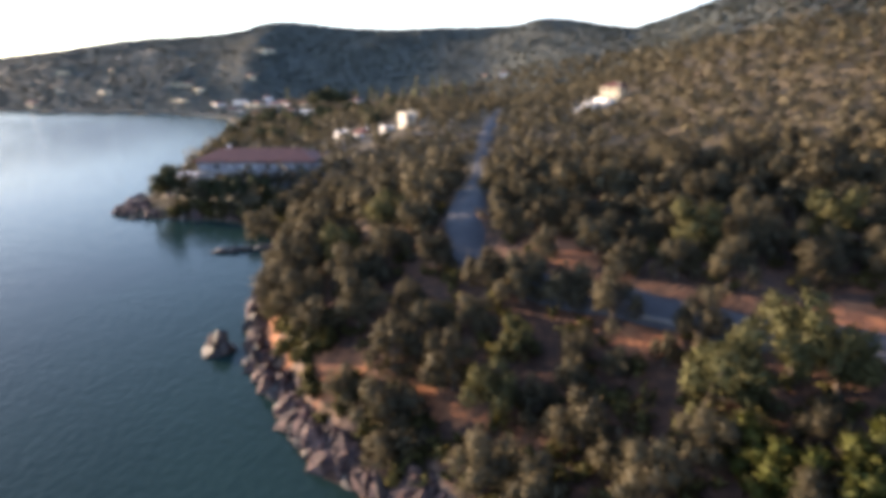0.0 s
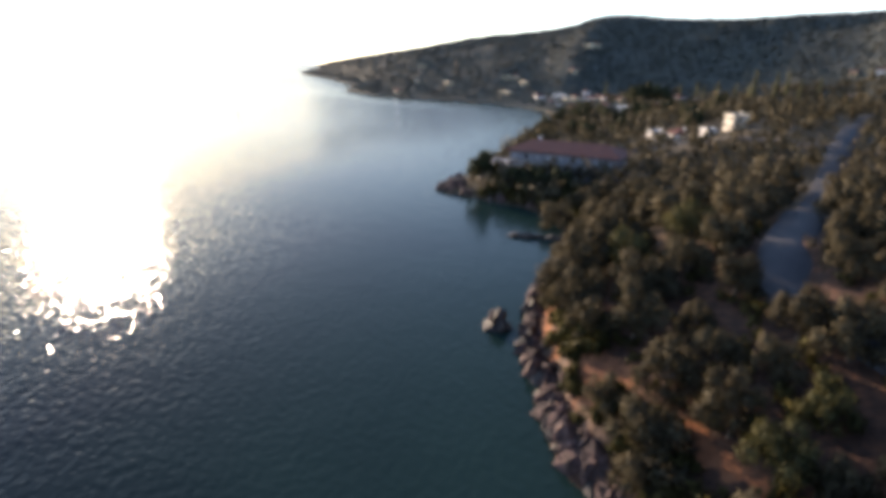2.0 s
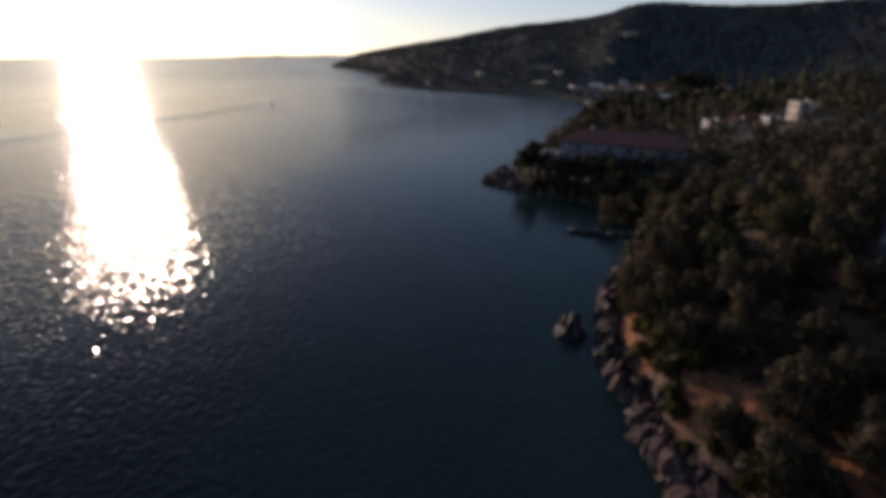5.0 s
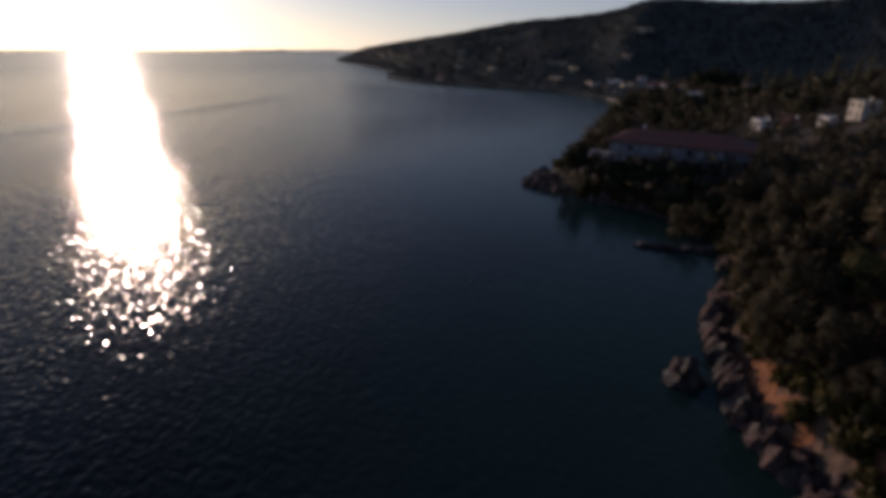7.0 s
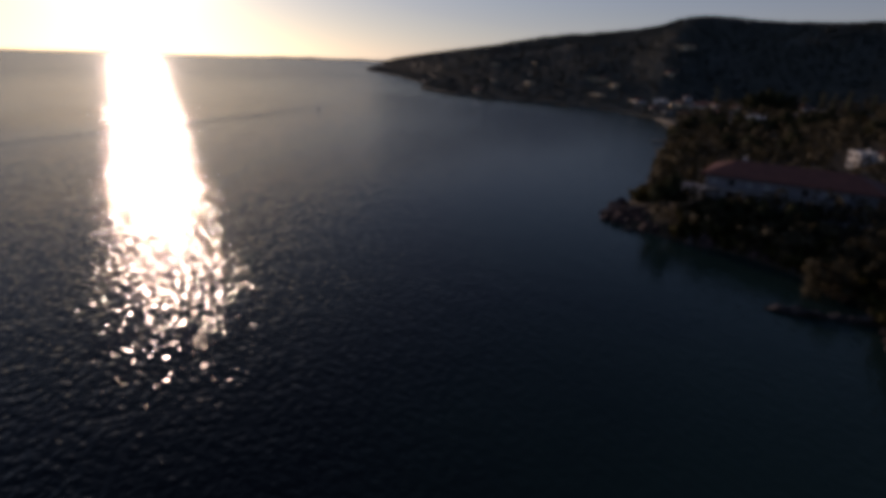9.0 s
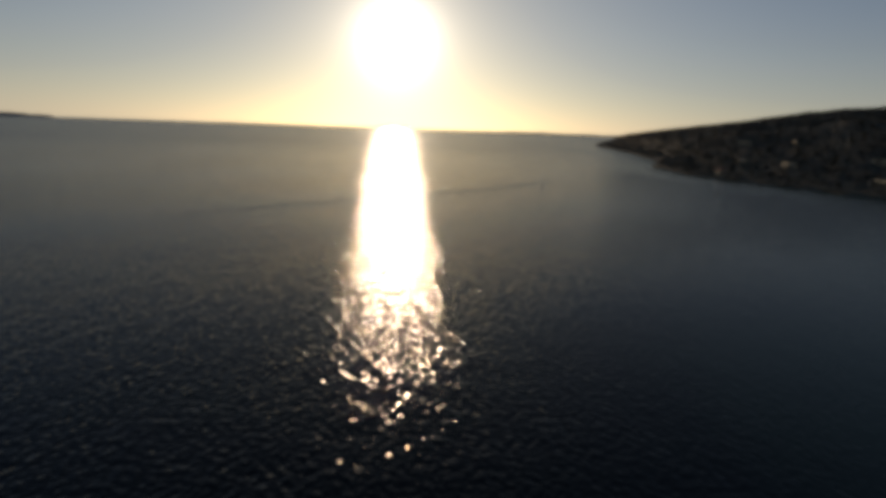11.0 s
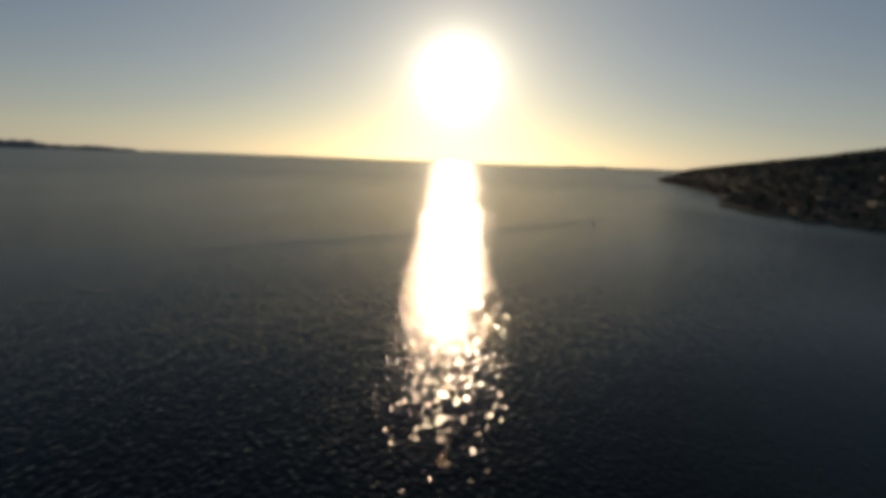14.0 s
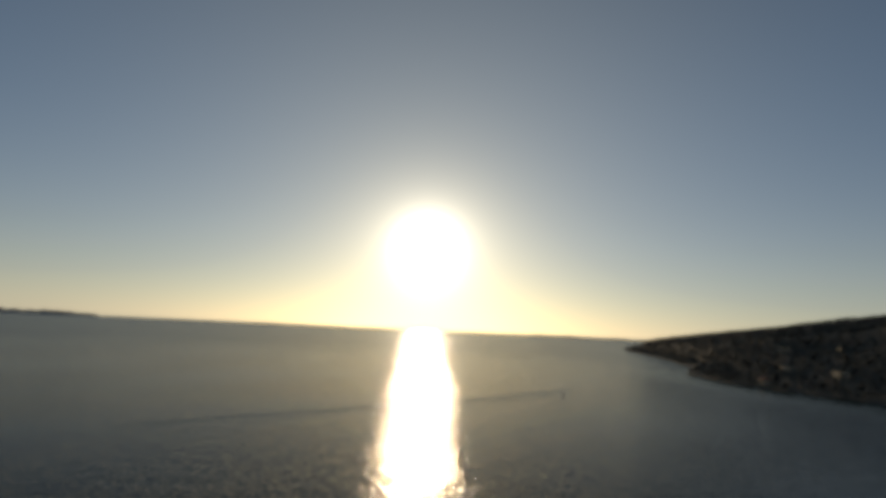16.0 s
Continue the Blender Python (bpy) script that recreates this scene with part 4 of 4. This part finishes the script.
# ---- houses ----
def window(parent, x, y, z, w, h, face, shutters=False):
    """A window in a wall: frame, recessed pane and sill; face is 'x' or 'y' with a sign, the way that it looks."""
    axis, sign = face
    bm = bmesh.new()
    t = 0.07

    def put(bm2, u0, u1, v0, v1, d0, d1):
        d0, d1 = sorted((sign * d0, sign * d1))
        if axis == "y":
            box(bm2, x + u0, x + u1, y + d0, y + d1, z + v0, z + v1)
        else:
            box(bm2, x + d0, x + d1, y + u0, y + u1, z + v0, z + v1)
        return bm2

    for u0, u1, v0, v1 in ((-w / 2, -w / 2 + t, 0, h), (w / 2 - t, w / 2, 0, h), (-w / 2 + t, w / 2 - t, 0, t), (-w / 2 + t, w / 2 - t, h - t, h), (-t / 2, t / 2, t, h - t)):
        put(bm, u0, u1, v0, v1, -0.02, 0.06)
    win = part("window", bm, M_SHUTTER if shutters else M_WOOD, parent)
    part("pane", put(bmesh.new(), -w / 2 + t, w / 2 - t, t, h - t, -0.01, 0.015), M_GLASS, win)
    if shutters:
        part("shutter", put(bmesh.new(), -w / 2 + t, -t / 2, t, h - t, 0.02, 0.05), M_SHUTTER, win, "closed pale shutter leaf")
        part("shutter", put(bmesh.new(), t / 2, w / 2 - t, t, h - t, 0.02, 0.05), M_SHUTTER, win, "closed pale shutter leaf")
    part("sill", put(bmesh.new(), -w / 2 - 0.08, w / 2 + 0.08, -0.08, -0.005, 0, 0.14), M_CONCRETE, win)
    return win


def hip_roof(x0, x1, y0, y1, z, rise, over, gable=False, inset=None):
    """A tiled hip or gable roof with thick eaves."""
    bm = bmesh.new()
    x0, x1, y0, y1 = x0 - over, x1 + over, y0 - over, y1 + over
    inset = 0 if gable else inset or (y1 - y0) / 2
    ym = (y0 + y1) / 2
    low = [bm.verts.new(p) for p in ((x0, y0, z - 0.15), (x1, y0, z - 0.15), (x1, y1, z - 0.15), (x0, y1, z - 0.15))]
    up = [bm.verts.new(p) for p in ((x0, y0, z + 0.1), (x1, y0, z + 0.1), (x1, y1, z + 0.1), (x0, y1, z + 0.1))]
    r = [bm.verts.new((x0 + inset, ym, z + rise)), bm.verts.new((x1 - inset, ym, z + rise))]
    bm.faces.new(low[::-1])
    for k in range(4):
        bm.faces.new((low[k], low[(k + 1) % 4], up[(k + 1) % 4], up[k]))
    bm.faces.new((up[0], up[1], r[1], r[0]))
    bm.faces.new((up[2], up[3], r[0], r[1]))
    bm.faces.new((up[1], up[2], r[1]))
    bm.faces.new((up[3], up[0], r[0]))
    return bm


def house(name, x, y, turn, w, d, h, roof, wall, label, group="", floors=2, category="house", chimney=True, z=None):
    """A house on its own ground: walls, roof with chimney, a door and windows by storey."""
    g = empty(name, label, category, group)
    g.matrix_basis = pose(x, y, ground_at(x, y) - 0.3 if z is None else z, 0, 0, turn)
    part("wall", box(bmesh.new(), -w / 2, w / 2, -d / 2, d / 2, -1.5, h, 0.04), wall, g)
    if roof == "flat":
        bm = bmesh.new()
        for a in ((-w / 2 - 0.1, w / 2 + 0.1, -d / 2 - 0.1, -d / 2 + 0.15), (-w / 2 - 0.1, w / 2 + 0.1, d / 2 - 0.15, d / 2 + 0.1), (-w / 2 - 0.1, -w / 2 + 0.15, -d / 2 + 0.15, d / 2 - 0.15), (w / 2 - 0.15, w / 2 + 0.1, -d / 2 + 0.15, d / 2 - 0.15)):
            box(bm, *a, h - 0.12, h + 0.4)
        box(bm, -w / 2 + 0.15, w / 2 - 0.15, -d / 2 + 0.15, d / 2 - 0.15, h + 0.003, h + 0.08)
        top = part("roof", bm, wall, g, "flat roof with a low parapet")
        rz = h + 0.1
    else:
        rise = min(w, d) * 0.24
        top = part("roof", hip_roof(-w / 2, w / 2, -d / 2, d / 2, h + 0.15, rise, 0.45, roof == "gable"), M_TILE, g, "red tiled roof")
        rz = h + rise * 0.5
    if chimney:
        bm = box(bmesh.new(), w * 0.2, w * 0.2 + 0.6, 0.2, 0.8, rz - 0.3, rz + 1.3)
        box(bm, w * 0.2 - 0.08, w * 0.2 + 0.68, 0.12, 0.88, rz + 1.303, rz + 1.42)
        part("chimney", bm, wall, top)
    n = max(2, int(w / 2.8))
    for k in range(floors):
        fz = 0.3 + k * h / floors
        for c in range(n):
            u = (c + 0.5) / n * w - w / 2
            for sign in (-1, 1):
                if k == 0 and c == n // 2 and sign == -1:
                    bm = box(bmesh.new(), u - 0.5, u + 0.5, -d / 2 - 0.05, -d / 2 + 0.02, 0.1, 2.25)
                    part("door", bm, M_WOOD, g, "brown wooden door")
                else:
                    window(g, u, sign * d / 2, fz + 0.75, 1.1, 1.25, ("y", sign))
        for c in range(max(1, int(d / 3.5))):
            u = (c + 0.5) / max(1, int(d / 3.5)) * d - d / 2
            for sign in (-1, 1):
                window(g, sign * w / 2, u, fz + 0.75, 1.0, 1.25, ("x", sign))
    return g


# The long hotel on the point.
hotel = empty("hotel", "long pale two-storey hotel with a red hipped roof", "building")
hotel.matrix_basis = pose(-55.8, 163.4, 6.6, 0, 0, 2)
part("wall", box(bmesh.new(), -16.5, 16.5, -7.5, 7.5, -4, 6.0, 0.05), M_HOTEL_SHADE, hotel)
hroof = part("roof", hip_roof(-16.5, 16.5, -7.5, 7.5, 6.1, 2.7, 1.2, inset=6.0), M_TILE, hotel, "long red tiled hip roof")
for cx in (-10.6,):
    bm = box(bmesh.new(), cx, cx + 0.8, 1.6, 2.4, 7.4, 9.3)
    box(bm, cx - 0.1, cx + 0.9, 1.5, 2.5, 9.303, 9.42)
    part("chimney", bm, M_PLASTER, hroof)
for k in range(2):
    for c in range(9):
        window(hotel, -14.6 + c * 3.65, -7.5, 0.9 + 2.9 * k, 1.2, 1.4, ("y", -1), c % 4 != 1)
        window(hotel, -14.6 + c * 3.65, 7.5, 0.9 + 2.9 * k, 1.2, 1.4, ("y", 1), c % 4 != 2)
    for c in range(4):
        window(hotel, -16.5, -5.4 + c * 3.6, 0.9 + 2.9 * k, 1.2, 1.4, ("x", -1), c % 2 == 0)
        window(hotel, 16.5, -5.4 + c * 3.6, 0.9 + 2.9 * k, 1.2, 1.4, ("x", 1), c % 2 == 0)
gallery = part("balcony", box(bmesh.new(), -16.5, 16.5, -9.4, -7.502, 2.75, 2.95), M_CONCRETE, hotel, "pale balcony slab along the front")
for c in range(9):
    part("post", box(bmesh.new(), -16.3 + c * 4.04, -16.0 + c * 4.04, -9.35, -9.05, -2.5, 2.745, 0.03), M_PLASTER, hotel)
part("railing", box(bmesh.new(), -16.5, 16.5, -9.38, -9.3, 3.75, 3.83), M_WOOD, gallery)
for c in range(34):
    part("baluster", box(bmesh.new(), -16.4 + c * 0.99, -16.36 + c * 0.99, -9.37, -9.33, 2.952, 3.748), M_WOOD, gallery)
porch = empty("pergola", "white seaside porch with square posts beside the hotel", "pergola")
porch.matrix_basis = pose(-76.2, 157.0, 5.6, 0, 0, 92)
# The porch roof is darkened with the same shade-toned plaster.
part("roof", box(bmesh.new(), -5, 5, -3.4, 3.4, 2.7, 2.9, 0.03), M_HOTEL_SHADE, porch)
for cx in (-4.7, -1.6, 1.6, 4.7):
    for cy in (-3.1, 3.1):
        part("post", box(bmesh.new(), cx - 0.16, cx + 0.16, cy - 0.16, cy + 0.16, -2.5, 2.697, 0.02), M_PLASTER, porch)

house("house", -16.3, 231.5, -55, 6.3, 5.6, 5.5, "flat", M_PALE, "pale two-storey house with a flat roof among olives", z=15.0)
house("house", -24.5, 227, -55, 5.5, 4.2, 2.6, "flat", M_PLASTER, "low pale annex with a flat roof beside the two-storey house", floors=1, chimney=False)
house("house", -43.5, 231, -52, 5.2, 5.2, 5.2, "flat", M_PLASTER, "white flat-roofed house at the village edge", z=7.4)
house("house", -35.5, 236, -50, 8, 8, 3.6, "hip", M_PLASTER, "white house under a dark red hipped roof", z=8.4)

# The villa on the slope with its stepped white terraces.
house("villa", 73.5, 247, -40, 9, 8, 5.6, "hip", M_CREAM, "cream villa with a red tiled roof on the slope", category="house", z=25.5)
for k, (x, y, w, z) in enumerate(((68.5, 243.0, 8.5, 24.9), (63.2, 242, 7, 23.4), (58.2, 241.5, 7, 22.0))):
    t = empty("terrace_wall", "white stepped terrace wall below the villa", "wall", "villa terraces")
    t.matrix_basis = pose(x, y, z, 0, 0, -60)
    part("wall", box(bmesh.new(), -w / 2, w / 2, -2.2, 2.2, -5, 1.2, 0.04), M_PLASTER, t)
    part("coping", box(bmesh.new(), -w / 2 - 0.1, w / 2 + 0.1, -2.3, 2.3, 1.203, 1.32, 0.02), M_PLASTER, t)

# The village round the bay, and houses on the far slope.
rng = np.random.RandomState(70)
VILLAGE = [(-218, 529), (-204, 500), (-181, 470), (-170, 482), (-161, 440), (-149, 434), (-152, 498), (-146, 514), (-158, 506), (-172, 510), (-185, 579), (-98, 392), (-109, 356), (-89, 546), (-79, 574), (-69, 546),
           (-108, 535), (-134, 470), (-128, 500), (-140, 455), (-192, 520), (-160, 540), (-122, 440), (-110, 470), (-60, 500), (-40, 470), (40, 552), (46, 656), (-84, 430), (62, 600)]
for k, (x, y) in enumerate(VILLAGE):
    w, d = rng.uniform(7, 12), rng.uniform(6, 9)
    two = rng.uniform() < 0.5
    red = rng.uniform() < 0.7
    house("house", x, y, rng.uniform(-70, -25), w, d, 5.8 if two else 3.3, "hip" if red else "flat", M_PLASTER if k % 3 else M_CREAM,
          ("two-storey" if two else "small") + " white village house with a " + ("red tiled" if red else "flat") + " roof", "village houses", 2 if two else 1, chimney=k % 2 == 0)
for x, y, w, lab in ((-381, 512, 12, "plain white house by the far shore"), (-434, 626, 22, "long pale building on the far slope"), (-375, 613, 15, "long pale building on the far slope"), (-462, 784, 15, "white house high on the far slope"),
                     (-309, 646, 14, "white house on the far slope"), (-298, 650, 12, "white house on the far slope"), (-261, 545, 18, "long white building by the far beach"), (-228, 657, 13, "pale building at the foot of the hill"),
                     (-256, 791, 17, "white house on the dark hillside"), (-250, 812, 9, "small white house on the dark hillside"), (-530, 779, 24, "long pale terrace of houses on the far slope"), (-271, 612, 18, "pale house at the foot of the hill")):
    house("house", x, y, rng.uniform(-60, -20), w, 7, 4.6, "hip" if w < 14 else "flat", M_CREAM, lab, "far houses", 2, chimney=False)

# The little pier behind the hotel.
pier = empty("pier", "low pale concrete pier running into the bay", "pier")
pier.matrix_basis = pose(-121, 299, 0, 0, 0, 15)
part("deck", box(bmesh.new(), -7.5, 9, -1.5, 1.5, 0.45, 0.9, 0.05), M_CONCRETE, pier)
for c in range(5):
    part("pile", box(bmesh.new(), -7 + c * 3.4, -6.4 + c * 3.4, -1.3, 1.3, -4, 0.447), M_CONCRETE, pier)

# A small motor boat far out in the bay.
boat = empty("motor_boat", "small white motor boat out in the bay", "boat")
boat.matrix_basis = pose(-352, 272, -0.1, 0, 0, 60) @ Matrix.Scale(0.7, 4)
bm = bmesh.new()
ringz = []
for y, w, z in ((-2.6, 0.9, 0.75), (-1, 1.05, 0.75), (1, 0.95, 0.8), (2.3, 0.5, 0.92), (3.0, 0.05, 1.05)):
    ringz.append([bm.verts.new(p) for p in ((-w, y, z), (-w * 0.7, y, 0), (0, y, -0.15), (w * 0.7, y, 0), (w, y, z))])
for p, q in zip(ringz, ringz[1:]):
    for k in range(4):
        bm.faces.new((p[k], p[k + 1], q[k + 1], q[k]))
    bm.faces.new((p[4], p[0], q[0], q[4]))
bm.faces.new(ringz[0])
part("hull", bm, M_BOAT, boat)
part("cabin", box(bmesh.new(), -0.6, 0.6, -0.9, 0.9, 0.74, 1.6, 0.1), M_BOAT, boat)
part("windscreen", box(bmesh.new(), -0.55, 0.55, 0.9, 0.96, 1.1, 1.55), M_GLASS, boat)

# The long low wave that the boat has left behind it.
line = spline([(-380, 308), (-376, 296), (-341, 204), (-309, 77), (-295, 35)], 3.0)
offsets = np.linspace(-6, 6, 13)
wv = []
for k, q in enumerate(line):
    p, c = line[max(k - 1, 0)], line[min(k + 1, len(line) - 1)]
    side = Vector((c.y - p.y, p.x - c.x, 0)).normalized()
    tall = 0.19 * min(1, k / 5) * (1 - k / (len(line) - 1)) ** 0.4
    for o in offsets:
        e = q + side * (o + 0.5 * math.sin(k * 0.35))
        wv.append((e.x, e.y, tall * math.exp(-(o / 2.2) ** 2) - 0.25 * tall * math.exp(-((abs(o) - 4) / 1.2) ** 2) + 0.02 - 0.05 * (abs(o) > 5.5)))
no = len(offsets)
wf = [(k * no + n, k * no + n + 1, (k + 1) * no + n + 1, (k + 1) * no + n) for k in range(len(line) - 1) for n in range(no - 1)]
wake = mesh_object("water_wake", wv, wf, M_WATER, shade=True)
wake.data.attributes.new("shallow", "FLOAT", "POINT")
tagged(wake, "long low wave left by a boat across the bay", "wave", kind="structure")
